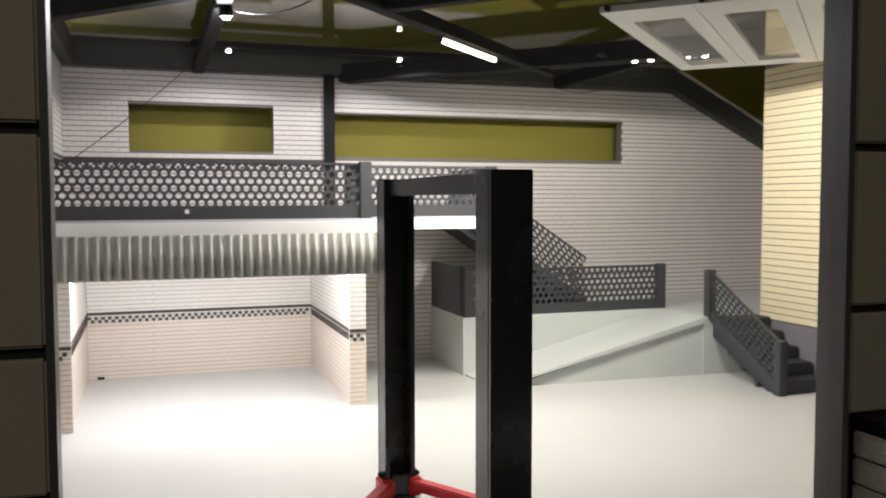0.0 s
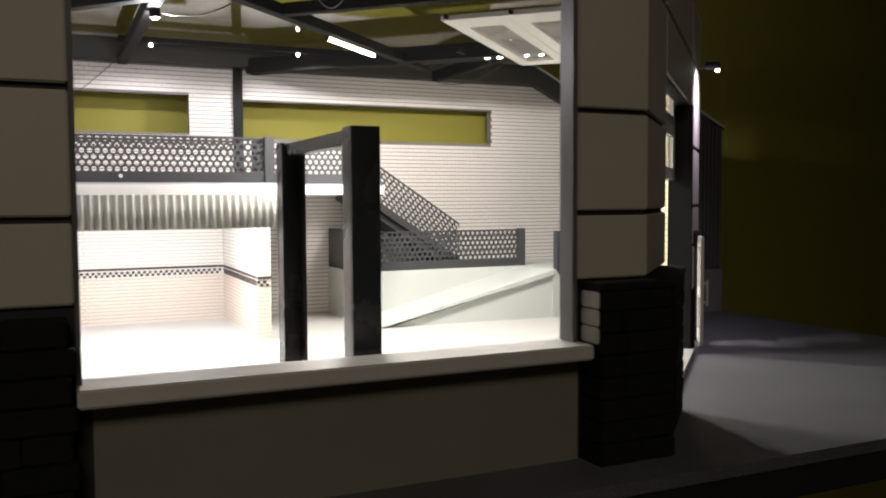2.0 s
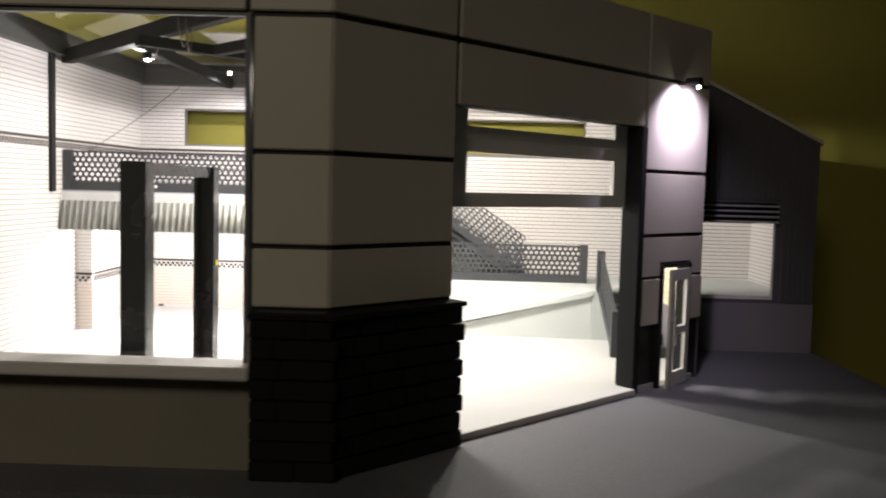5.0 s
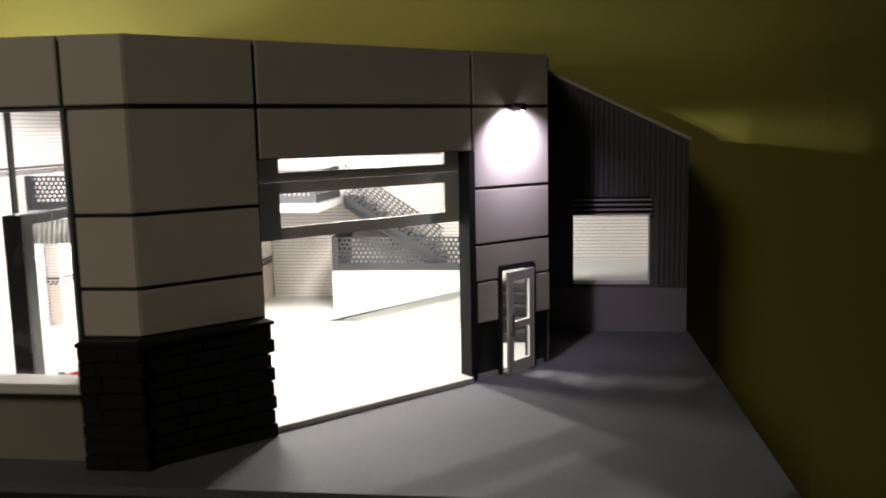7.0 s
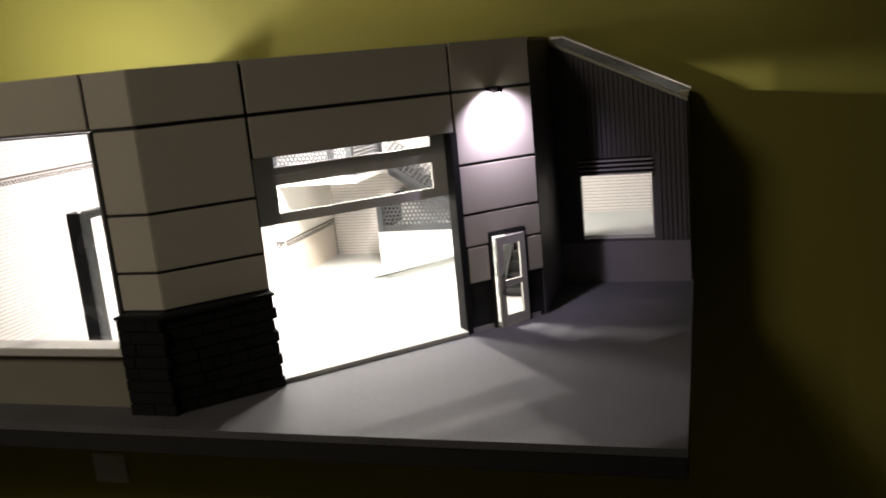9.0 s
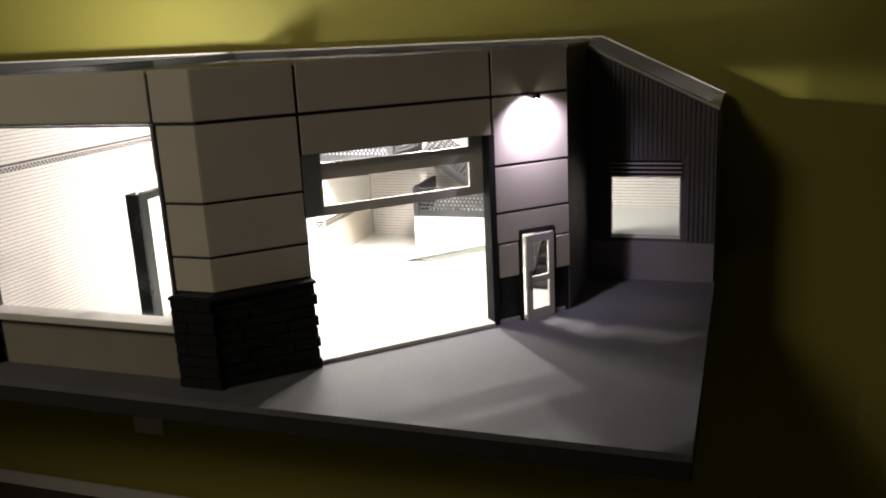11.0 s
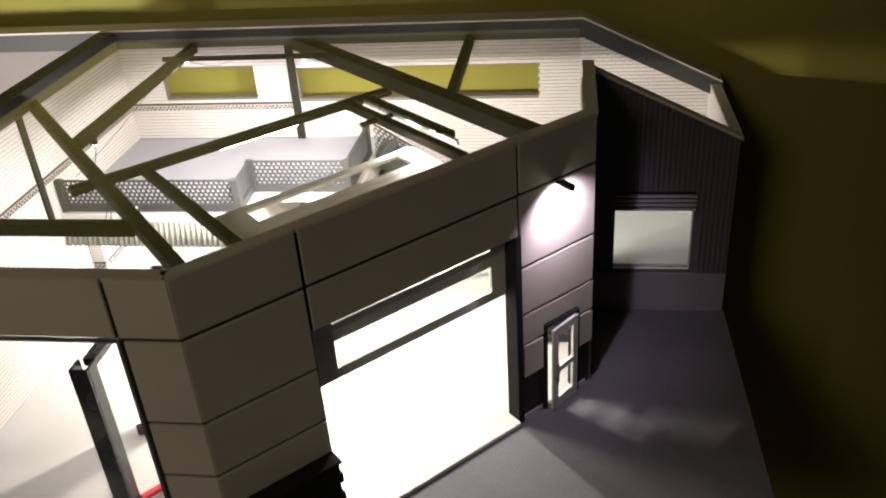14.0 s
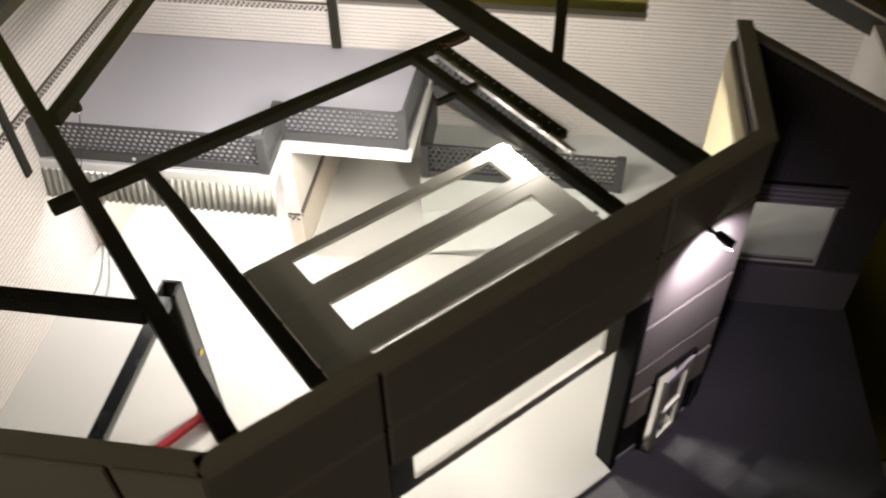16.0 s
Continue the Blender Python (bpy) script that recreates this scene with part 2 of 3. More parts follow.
def tube(points, radius, sides=8):
    bm = bmesh.new()
    rings = []
    pts = [Vector(p) for p in points]
    for i, p in enumerate(pts):
        d = (pts[min(i + 1, len(pts) - 1)] - pts[max(i - 1, 0)]).normalized()
        q = d.to_track_quat("Z", "Y")
        rings.append([bm.verts.new(p + q @ Vector((radius * math.cos(a), radius * math.sin(a), 0))) for a in [2 * math.pi * k / sides for k in range(sides)]])
    for a, b in zip(rings, rings[1:]):
        for k in range(sides):
            bm.faces.new((a[k], a[(k + 1) % sides], b[(k + 1) % sides], b[k]))
    bm.faces.new(rings[0][::-1])
    bm.faces.new(rings[-1])
    return bm


def wall_with_holes(x0, x1, z0, z1, holes, y0, y1):
    """An upright wall along x with rectangular openings (x0, x1, z0, z1) that do not overlap in x."""
    rows = []
    x = x0
    for a, b, c, d in sorted(holes):
        rows += [((x, y0, z0), (a, y1, z1)), ((a, y0, z0), (b, y1, c)), ((a, y0, d), (b, y1, z1))]
        x = b
    rows.append(((x, y0, z0), (x1, y1, z1)))
    return boxes([r for r in rows if r[1][0] - r[0][0] > 1e-5 and r[1][2] - r[0][2] > 1e-5])


def hex_panel(length, height, slope=0.0, pitch=0.0055, hole=0.00190, thick=0.0009):
    """A perforated sheet along x, upright, its round holes in staggered rows; slope leans it along a stair."""
    bm = bmesh.new()
    rows = max(2, round(height / (pitch * 0.866)))
    cols = max(1, round(length / pitch))
    px, pz = length / (cols + 0.5), height / rows
    for j in range(rows):
        for i in range(cols):
            cx, cz = px * (i + 0.5 + 0.5 * (j % 2)), pz * (j + 0.5)
            out, inn = [], []
            for k in range(12):
                a = math.pi / 6 + k * math.pi / 6
                r = 1 / 0.866 if k % 2 == 0 else 1.0
                out.append((cx + px / 2 * r * math.cos(a), cz + pz / 1.732 * r * math.sin(a)))
                inn.append((cx + hole * math.cos(a), cz + hole * math.sin(a)))
            f = [[bm.verts.new((x, y, z + slope * x)) for x, z in ring] for ring in (out, inn) for y in (0, thick)]
            for k in range(12):
                n = (k + 1) % 12
                bm.faces.new((f[0][k], f[0][n], f[2][n], f[2][k]))
                bm.faces.new((f[1][n], f[1][k], f[3][k], f[3][n]))
                bm.faces.new((f[2][k], f[2][n], f[3][n], f[3][k]))
    return bm


def corrugated(length, height, pitch, depth, flare=0.0, thick=0.0006):
    """A ribbed sheet along x, upright, ribs running up; flare leans its foot towards -y."""
    bm = bmesh.new()
    n = max(2, round(length / pitch)) * 8
    grid = []
    for k, off in enumerate((0.0, thick)):
        for z in (0, height):
            row = []
            for i in range(n + 1):
                x = length * i / n
                y = depth * math.sin(2 * math.pi * i / 8) + off - flare * (1 - z / height)
                row.append(bm.verts.new((x, y, z)))
            grid.append(row)
    for i in range(n):
        bm.faces.new((grid[0][i], grid[0][i + 1], grid[1][i + 1], grid[1][i]))
        bm.faces.new((grid[2][i + 1], grid[2][i], grid[3][i], grid[3][i + 1]))
        bm.faces.new((grid[0][i + 1], grid[0][i], grid[2][i], grid[2][i + 1]))
        bm.faces.new((grid[1][i], grid[1][i + 1], grid[3][i + 1], grid[3][i]))
    return bm


def rail(name, label, start, end, z0, z1, z0_end=None, posts=(True, True), plinth=0.0085, group=""):
    """A railing with perforated sheet from start to end (plan), its foot at z0 and top at z1; z0_end slopes it."""
    a, b = Vector((*start, 0)), Vector((*end, 0))
    length = (b - a).length
    turn = math.atan2(b.y - a.y, b.x - a.x)
    root = empty(name, label, "railing", group)
    root.matrix_world = Matrix.Translation((start[0], start[1], z0)) @ Matrix.Rotation(turn, 4, "Z")
    slope = ((z0 if z0_end is None else z0_end) - z0) / length
    shear = Matrix(((1, 0, 0, 0), (0, 1, 0, 0), (slope, 0, 1, 0), (0, 0, 0, 1)))
    h = z1 - z0
    part("plinth", box((0, -0.002, 0), (length, 0.002, plinth), shear), RAIL, root)
    part("top_bar", box((0, -0.0015, h - 0.0014), (length, 0.0015, h), shear), RAIL, root)
    sheet = hex_panel(length, h - plinth - 0.0005, slope)
    bmesh.ops.translate(sheet, verts=sheet.verts[:], vec=(0, -0.0005, plinth - 0.0005))
    part("perforated_sheet", sheet, RAIL, root, "perforated charcoal sheet")
    for on, x in zip(posts, (0, length)):
        if on:
            z = slope * x
            part("post", box((x - 0.004, -0.0035, z), (x + 0.004, 0.0035, z + h + 0.0008), None, 0.0005), RAIL, root)
    return root


# ---- room ----
room_floor = tagged(part("floor_room", box((-2.5, -1.8, -0.58), (2.5, 0.8, -0.55)), FLOORBOARD), "dark wooden floor of the room", "floor", kind="structure")
tagged(part("wall_north", box((-2.5, 0.775, -0.55), (0.83, 0.85, 1.9)), OLIVE), "olive green painted room wall", "wall", kind="structure")
tagged(part("wall_north_pier", box((0.83, 0.7735, -0.55), (2.5, 0.85, 1.9)), OLIVE), "olive green pier of the room wall", "wall", kind="structure")
tagged(part("baseboard", box((-2.5, 0.758, -0.55), (2.5, 0.767, -0.522), None, 0.002), SILL), "pale painted baseboard along the wall", "baseboard", kind="structure")
tagged(part("wall_east", box((2.5, -1.8, -0.55), (2.6, 0.85, 1.9)), OLIVE), "olive green side wall", "wall", kind="structure")
tagged(part("wall_west", box((-2.6, -1.8, -0.55), (-2.5, 0.85, 1.9)), OLIVE), "olive green side wall", "wall", kind="structure")
# unseen wall; its opening is made up for the fill lamp
tagged(part("wall_south", wall_with_holes(-2.5, 2.5, -0.55, 1.9, [(-1.05, -0.15, -0.55, 1.75)], -1.9, -1.8), OLIVE), "unseen olive wall, its opening invented for the fill lamp", "wall", kind="structure")
tagged(part("ceiling", box((-2.5, -1.8, 1.9), (2.5, 0.85, 1.95)), SLAB), "plain pale room ceiling", "ceiling", kind="structure")

# ---- support ----
for bx in (-0.62, 0.02, 0.36):
    bracket = empty("shelf_bracket", "dark steel bracket under the model board", "bracket", "shelf brackets")
    part("arm", box((bx - 0.008, 0.30, -0.030), (bx + 0.008, 0.772, -0.0223), None, 0.001), BLACK, bracket)
    part("upright", box((bx - 0.008, 0.764, -0.30), (bx + 0.008, 0.772, -0.0305), None, 0.001), BLACK, bracket)
    part("brace", box((0, -0.006, -0.004), (0.46, 0.006, 0.004), Matrix.Translation((bx, 0.345, -0.034)) @ Matrix.Rotation(radians(90), 4, "Z") @ Matrix.Rotation(radians(31), 4, "Y"), 0.001), BLACK, bracket)
socket = empty("wall_socket", "pale plastic socket on the olive wall", "socket")
part("plate", box((-0.392, 0.770, -0.405), (-0.325, 0.775, -0.350), None, 0.002), SILL, socket)
tagged(part("baseboard_model", box((-0.90, 0.148, -0.022), (0.642, 0.757, -0.006), None, 0.001), BASE), "black edge board under the model", "base board", kind="structure")
tagged(part("ground", box((-0.90, 0.148, -0.006), (0.642, 0.757, 0.0)), ASPHALT), "fine dark grey asphalt yard", "ground", kind="structure")
tagged(part("floor", prism([(-0.61, 0.19), (0.236, 0.19), g(0.0893, 0.0015), g(0.0893, -0.0022), g(0.2781, -0.0022), g(0.2781, 0.0015), (0.492, 0.446), (0.492, 0.58), (0.636, 0.58), (0.636, 0.738), (-0.61, 0.738)], 0, 0.0042), FLOOR), "smooth pale grey garage floor", "floor", kind="structure")
tagged(part("threshold", box((0.0895, -0.0038, 0), (0.278, -0.0024, 0.0042), FRONT45, 0.0003), SILL), "thin grey threshold strip of the garage door", "threshold", kind="structure")

# ---- outer walls ----
TOP = 0.279
LEVELS = [(0.0862, 0.1160), (0.1185, 0.1640), (0.1665, 0.2325), (0.2355, TOP)]
front = tagged(part("wall_front", wall_with_holes(-0.62, 0.2345, 0, 0.276, [(-0.0225, 0.1935, 0.05, 0.234)], 0.1885, 0.197), JOINT), "front wall clad in taupe panels", "wall", kind="structure")
garage = tagged(part("wall_garage", boxes([((0.0, 0.0025, 0), (0.0892, 0.011, 0.276)), ((0.0892, 0.0025, 0.197), (0.281, 0.011, 0.276)), ((0.281, 0.0025, 0), (0.3105, 0.011, 0.276)), ((0.3105, 0.0025, 0.0955), (0.3535, 0.011, 0.276)), ((0.3535, 0.0025, 0), (0.372, 0.011, 0.276))], FRONT45), JOINT), "slanted garage front clad in taupe panels", "wall", kind="structure")


def panel(lo, hi, parent, m=None, mat=None):
    return part("panel", box(lo, hi, m, 0.0006), mat or PANEL, parent)


for z0, z1 in LEVELS:
    panel((-0.076, 0.186, z0), (-0.0235, 0.1885, z1), front)
    panel((0.1945 if z0 < 0.23 else 0.1925, 0.186, z0), (0.2338, 0.1885, z1), front)
    panel((0.0003, 0, z0), (0.0878 if z0 > 0.1 else 0.0885, 0.0025, z1), garage, FRONT45)
panel((-0.0215, 0.186, 0.2355), (0.1900, 0.1885, TOP), front)
panel((-0.32, 0.186, 0.2355), (-0.0785, 0.1885, TOP), front)
panel((-0.32, 0.186, 0.06), (-0.0785, 0.1885, 0.2325), front)
panel((-0.62, 0.186, 0.2355), (-0.3225, 0.1885, TOP), front)
panel((-0.62, 0.186, 0.06), (-0.3225, 0.1885, 0.2325), front)
panel((0.0905, 0, 0.2355), (0.2825, 0.0025, TOP), garage, FRONT45)
panel((0.0905, 0, 0.1975), (0.2825, 0.0025, 0.2325), garage, FRONT45)
for z0, z1 in LEVELS[1:]:
    panel((0.285, 0, z0), (0.372, 0.0025, z1), garage, FRONT45)
part("panel", boxes([((0.285, 0, 0.0868), (0.3105, 0.0025, 0.116)), ((0.3105, 0, 0.097), (0.3535, 0.0025, 0.116)), ((0.3535, 0, 0.0868), (0.372, 0.0025, 0.116))], FRONT45), PANEL, garage)
panel((0.2865, -0.001, 0.05), (0.3095, 0.0025, 0.0845), garage, FRONT45)
panel((0.3548, -0.001, 0.05), (0.3722, 0.0025, 0.0845), garage, FRONT45)
# the parapet's inner upstand
tagged(part("parapet", boxes([((-0.62, 0.1885, 0.276), (0.230, 0.200, TOP))]), PANEL), "taupe parapet over the front window", "parapet", kind="structure")
tagged(part("parapet_garage", box((0.001, 0.0025, 0.276), (0.372, 0.013, TOP), FRONT45), PANEL), "taupe parapet over the garage door", "parapet", kind="structure")
# below the window and the sill
part("render_panel", box((-0.018, 0.1875, 0.0), (0.1955, 0.1892, 0.0495)), LOWER, front, "dark taupe panel below the window")
tagged(part("window_sill", box((-0.0235, 0.1740, 0.0498), (0.1957, 0.197, 0.0568), None, 0.0008), SILL), "pale painted sill of the big window", "sill", kind="structure")
window = empty("window_1", "large clear front window in a grey frame", "window", kind="structure")
part("window_frame", boxes([((0.1905, 0.1845, 0.0568), (0.1928, 0.1955, 0.2338)), ((-0.0233, 0.1845, 0.0568), (-0.0215, 0.1930, 0.2338)), ((-0.0215, 0.1850, 0.2322), (0.1905, 0.1884, 0.2338))]), FRAME, window)
pane = part("pane", box((-0.0215, 0.1912, 0.0568), (0.1905, 0.1918, 0.2322)), GLASS, window, "clear acrylic pane")
pane.visible_shadow = False


def ledge(name, label, rows):
    """Stacked dark ledge stones: rows of (length, matrix) faces, blocks standing out unevenly."""
    root = empty(name, label, "stone cladding", kind="structure")
    rnd = random.Random(5)
    for length, m, depth in rows:
        z, k = 0.0, 0
        while z < 0.075:
            h = 0.0093
            x = 0.0
            cuts = [0.0]
            while cuts[-1] < length - 0.016:
                cuts.append(cuts[-1] + rnd.uniform(0.012, 0.03))
            cuts[-1] = length - (rnd.uniform(0.0018, 0.0032) if k % 2 else rnd.uniform(0.0, 0.0006))
            for a, b in zip(cuts, cuts[1:]):
                d = depth + rnd.uniform(-0.0006, 0.0006)
                part("stone", box((a + 0.0001, -d, z + 0.0004), (b - 0.0001, 0.0028, z + h + 0.0006), m, 0.0006), STONE, root)
            z += 0.0103
            k += 1
    return root


ledge("stone_cladding", "stacked dark ledge stones at the corner pillar", [
    (0.0440, Matrix.Translation((0.1970, 0.186, 0)), 0.0150),
    (0.0925, FRONT45 @ Matrix.Translation((-0.003, 0, 0)), 0.0113)])
part("backing", boxes([((0.1985, 0.176, 0), (0.234, 0.1884, 0.085))]), JOINT, bpy.data.objects["stone_cladding"])
# thin slices over the stone ends, carrying the window's light as colour
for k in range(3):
    part("stone", box((0.1958, 0.1716, 0.0572 + 0.0082 * k), (0.1971, 0.1860, 0.0648 + 0.0082 * k), None, 0.0008), LITSTONE, bpy.data.objects["stone_cladding"], "stone end painted paler, as lit through the window")
ledge("stone_cladding", "stacked dark ledge stones beside the window", [(0.0535, Matrix.Translation((-0.0765, 0.186, 0)), 0.0105)])
part("coping", prism([(0.1960, 0.1702), (0.2395, 0.1702), g(0.0890, -0.0120), g(0.0890, 0.002), (0.233, 0.1883), (0.1960, 0.1883)], 0.0822, 0.0848), STONE, bpy.data.objects["stone_cladding"])

# ---- garage door ----
door = empty("garage_door", "half raised grey sectional door with long windows", "garage door")


def door_section(s0, s1, n_or_z0, n_or_z1, slot, flat, level):
    """One section with a long window opening; flat: lies under the roof at height level, else stands level inwards."""
    a, b = n_or_z0, n_or_z1
    w0, w1 = (0.1085, 0.2575) if flat else (0.1105, 0.2630)
    rows = [(s0, s1, a, slot[0]), (s0, s1, slot[1], b), (s0, w0, slot[0], slot[1]), (w1, s1, slot[0], slot[1])]
    rows = [r for r in rows if r[3] - r[2] > 1e-5]
    if flat:
        bm = boxes([((p, r, level), (q, t, level + 0.003)) for p, q, r, t in rows], FRONT45)
    else:
        bm = boxes([((p, level, r), (q, level + 0.003, t)) for p, q, r, t in rows], FRONT45)
    sec = part("section", bm, DOORPAINT, door)
    lo, hi = ((w0, slot[0], level + 0.001), (w1, slot[1], level + 0.0016)) if flat else ((w0, level + 0.001, slot[0]), (w1, level + 0.0016, slot[1]))
    glass = part("pane", box(lo, hi, FRONT45), GLASS, sec, "clear door pane")
    glass.visible_shadow = False
    mid = level + 0.0015
    for s in (s0, s1):
        out = -0.0028 if s == s0 else 0.0028
        p, q = ((s, b - 0.004, mid), (s + out, b - 0.004, mid)) if flat else ((s, mid, b - 0.004), (s + out, mid, b - 0.004))
        part("roller", tube([FRONT45 @ Vector(p), FRONT45 @ Vector(q)], 0.0014, 8), BLACK, sec, "black roller")
    return sec


for z0, z1, slot in ((0.138, 0.1799, (0.147, 0.1715)), (0.1801, 0.222, (0.187, 0.2105))):
    door_section(0.086, 0.2805, z0, z1, slot, False, 0.0125)
for k in range(3):
    n0 = 0.0125 + 0.0415 * k
    door_section(0.0815, 0.2760, n0, n0 + 0.0410, (n0 + 0.0085, n0 + 0.0320), True, 0.2350)
tracks = empty("door_track", "black bars carrying the raised door", "door track")
for s in (0.0825, 0.2855):
    part("track", box((s - 0.002, 0.012, 0.0012), (s + 0.002, 0.018, 0.232), FRONT45), BLACK, tracks)
tagged(part("jamb", box((0.2782, -0.001, 0), (0.2852, 0.014, 0.197), FRONT45, 0.0004), BLACK), "black door jamb beside the garage opening", "door jamb", kind="structure")

# ---- small door ----
pd = empty("door_1", "white glazed side door standing ajar", "door", kind="structure")
part("door_frame", boxes([((0.3106, -0.002, 0), (0.3136, 0.009, 0.0955)), ((0.3504, -0.002, 0), (0.3534, 0.009, 0.0955)), ((0.3136, -0.002, 0.0925), (0.3504, 0.009, 0.0955))], FRONT45), BLACK, pd)
HINGE = FRONT45 @ Matrix.Translation((0.350, -0.001, 0)) @ Matrix.Rotation(radians(8), 4, "Z")
leaf = part("door_leaf", boxes([((-0.036, -0.0025, 0.001), (-0.029, 0, 0.0915)), ((-0.007, -0.0025, 0.001), (0, 0, 0.0915)), ((-0.029, -0.0025, 0.001), (-0.007, 0, 0.012)), ((-0.029, -0.0025, 0.041), (-0.007, 0, 0.047)), ((-0.029, -0.0025, 0.083), (-0.007, 0, 0.0915))], HINGE), WHITEDOOR, pd)
for z0, z1 in ((0.012, 0.041), (0.047, 0.083)):
    p = part("glass", box((-0.029, -0.0016, z0), (-0.007, -0.0009, z1), HINGE), GLASS, leaf)
    p.visible_shadow = False
part("door_handle", boxes([((-0.0345, -0.0065, 0.034), (-0.0325, -0.005, 0.056)), ((-0.0345, -0.005, 0.036), (-0.0325, -0.0025, 0.038)), ((-0.0345, -0.005, 0.052), (-0.0325, -0.0025, 0.054))], HINGE), CHROME, leaf)

# ---- annex ----
tagged(part("wall_return", prism([(0.497, 0.450), (0.497, 0.5745), (0.4895, 0.5745), (0.4895, 0.4575)], 0, 0.276), SIDING), "dark return wall between garage and annex", "wall", kind="structure")
tagged(part("wall_return_lining", box((0.4865, 0.462, 0.0505), (0.4893, 0.584, 0.262)), MORTAR), "cream clapboard lining lit by the lamps", "wall", kind="structure")
tagged(part("wall_return_foot", box((0.4868, 0.462, 0.0042), (0.4893, 0.575, 0.0503)), PLINTH), "grey lower wall under the cream boards", "wall", kind="structure")
tagged(part("parapet_return", box((0.4865, 0.449, 0.2765), (0.4978, 0.584, TOP)), PANEL), "taupe coping of the return wall", "parapet", kind="structure")
ZL, ZR = 0.270, 0.199


def roof_z(x):
    return ZL + (ZR - ZL) * (x - 0.497) / (0.640 - 0.497)


bm = bmesh.new()
annex_bm = [upright([(0.4895, 0.0), (0.523, 0.0), (0.523, roof_z(0.523)), (0.4895, roof_z(0.4895))], 0.5765, 0.5835),
            upright([(0.523, 0.0), (0.602, 0.0), (0.602, 0.05), (0.523, 0.05)], 0.5765, 0.5835),
            upright([(0.523, 0.123), (0.602, 0.123), (0.602, roof_z(0.602)), (0.523, roof_z(0.523))], 0.5765, 0.5835),
            upright([(0.602, 0.0), (0.640, 0.0), (0.640, roof_z(0.640)), (0.602, roof_z(0.602))], 0.5765, 0.5835)]
annex = tagged(part("wall_annex", annex_bm[0], SIDING), "dark ribbed annex wall with a sloped top", "wall", kind="structure")
for b in annex_bm[1:]:
    part("wall_piece", b, SIDING, annex)
part("plinth", boxes([((0.498, 0.5735, 0.0), (0.640, 0.5764, 0.0465))]), PLINTH, annex, "plain grey lower band")
x = 0.499
while x < 0.6385:
    for z0, z1 in (((0.0475, roof_z(x) - 0.002),) if not 0.520 < x < 0.603 else ((0.145, roof_z(x) - 0.002),)):
        part("rib", box((x, 0.5745, z0), (x + 0.0030, 0.5764, z1), None, 0.0004), SIDING, annex)
    x += 0.0052
shutter = empty("roller_shutter", "dark slatted shutter box over the annex window", "shutter")
for k in range(4):
    z = 0.1235 + 0.005 * k
    part("slat", box((0.522, 0.5705, z), (0.603, 0.5751, z + 0.0016), None, 0.0004), SLAT, shutter)
part("backing", box((0.523, 0.5752, 0.123), (0.602, 0.5762, 0.1425)), BLACK, shutter)
aw = empty("window_2", "clear annex window in the ribbed wall", "window", kind="structure")
p = part("pane", box((0.523, 0.579, 0.05), (0.602, 0.5797, 0.123)), GLASS, aw)
p.visible_shadow = False
part("window_frame", boxes([((0.523, 0.5772, 0.05), (0.6005, 0.5788, 0.0515)), ((0.6005, 0.5772, 0.05), (0.602, 0.5788, 0.123))]), SILL, aw)
tagged(part("wall_annex_end", box((0.634, 0.5836, 0), (0.641, 0.7238, 0.199)), SIDING), "dark end wall of the annex", "wall", kind="structure")
part("lining", box((0.632, 0.5836, 0.05), (0.6338, 0.7365, 0.198)), BRICKY, bpy.data.objects["wall_annex_end"], "white brick lining")
tagged(part("verge", upright([(0.4895, roof_z(0.4895) + 0.0003), (0.642, roof_z(0.642) + 0.0003), (0.642, roof_z(0.642) + 0.004), (0.4895, roof_z(0.4895) + 0.004)], 0.574, 0.5845), PANEL), "taupe sloping verge on the annex wall", "verge", kind="structure")
tagged(part("verge_end", box((0.631, 0.5848, 0.1993), (0.642, 0.7222, 0.203)), PANEL), "taupe verge on the annex end wall", "verge", kind="structure")

# ---- back and side walls ----
back = tagged(part("wall_back", wall_with_holes(-0.61, 0.488, 0, 0.258, [(-0.016, 0.101, 0.191, 0.229), (0.154, 0.4405, 0.1880, 0.2255)], 0.737, 0.747), MORTAR), "white brick back wall with two long openings", "wall", kind="structure")
part("gable_piece", upright([(0.488, 0), (0.640, 0), (0.640, 0.186), (0.488, 0.258)], 0.737, 0.747), MORTAR, back)
tagged(part("wall_left", box((-0.0745, 0.197, 0), (-0.0655, 0.737, 0.258)), BRICKY), "white brick side wall", "wall", kind="structure")
tagged(part("wall_wing", box((-0.62, 0.197, 0), (-0.61, 0.747, 0.258)), BRICKY), "white brick end wall", "wall", kind="structure")
tagged(part("roof_edge_back", boxes([((-0.62, 0.724, 0.2583), (0.490, 0.749, 0.279))]), EDGE), "dark grey roof edge along the back wall", "roof edge", kind="structure")
tagged(part("coping_back", box((-0.622, 0.7225, 0.2792), (0.490, 0.751, 0.2815), None, 0.0004), PANEL), "thin taupe coping along the back", "coping", kind="structure")
tagged(part("roof_edge_slope", upright([(0.4902, 0.2583), (0.642, 0.1855), (0.642, 0.2035), (0.4902, 0.279)], 0.7242, 0.749), EDGE), "dark grey sloping roof edge", "roof edge", kind="structure")
tagged(part("coping_slope", upright([(0.4902, 0.2792), (0.644, 0.2037), (0.644, 0.206), (0.4902, 0.2815)], 0.7225, 0.751), PANEL), "thin taupe coping on the slope", "coping", kind="structure")
tagged(part("roof_edge_left", box((-0.0775, 0.2005, 0.2583), (-0.0565, 0.7238, 0.279)), EDGE), "dark grey roof edge on the side wall", "roof edge", kind="structure")
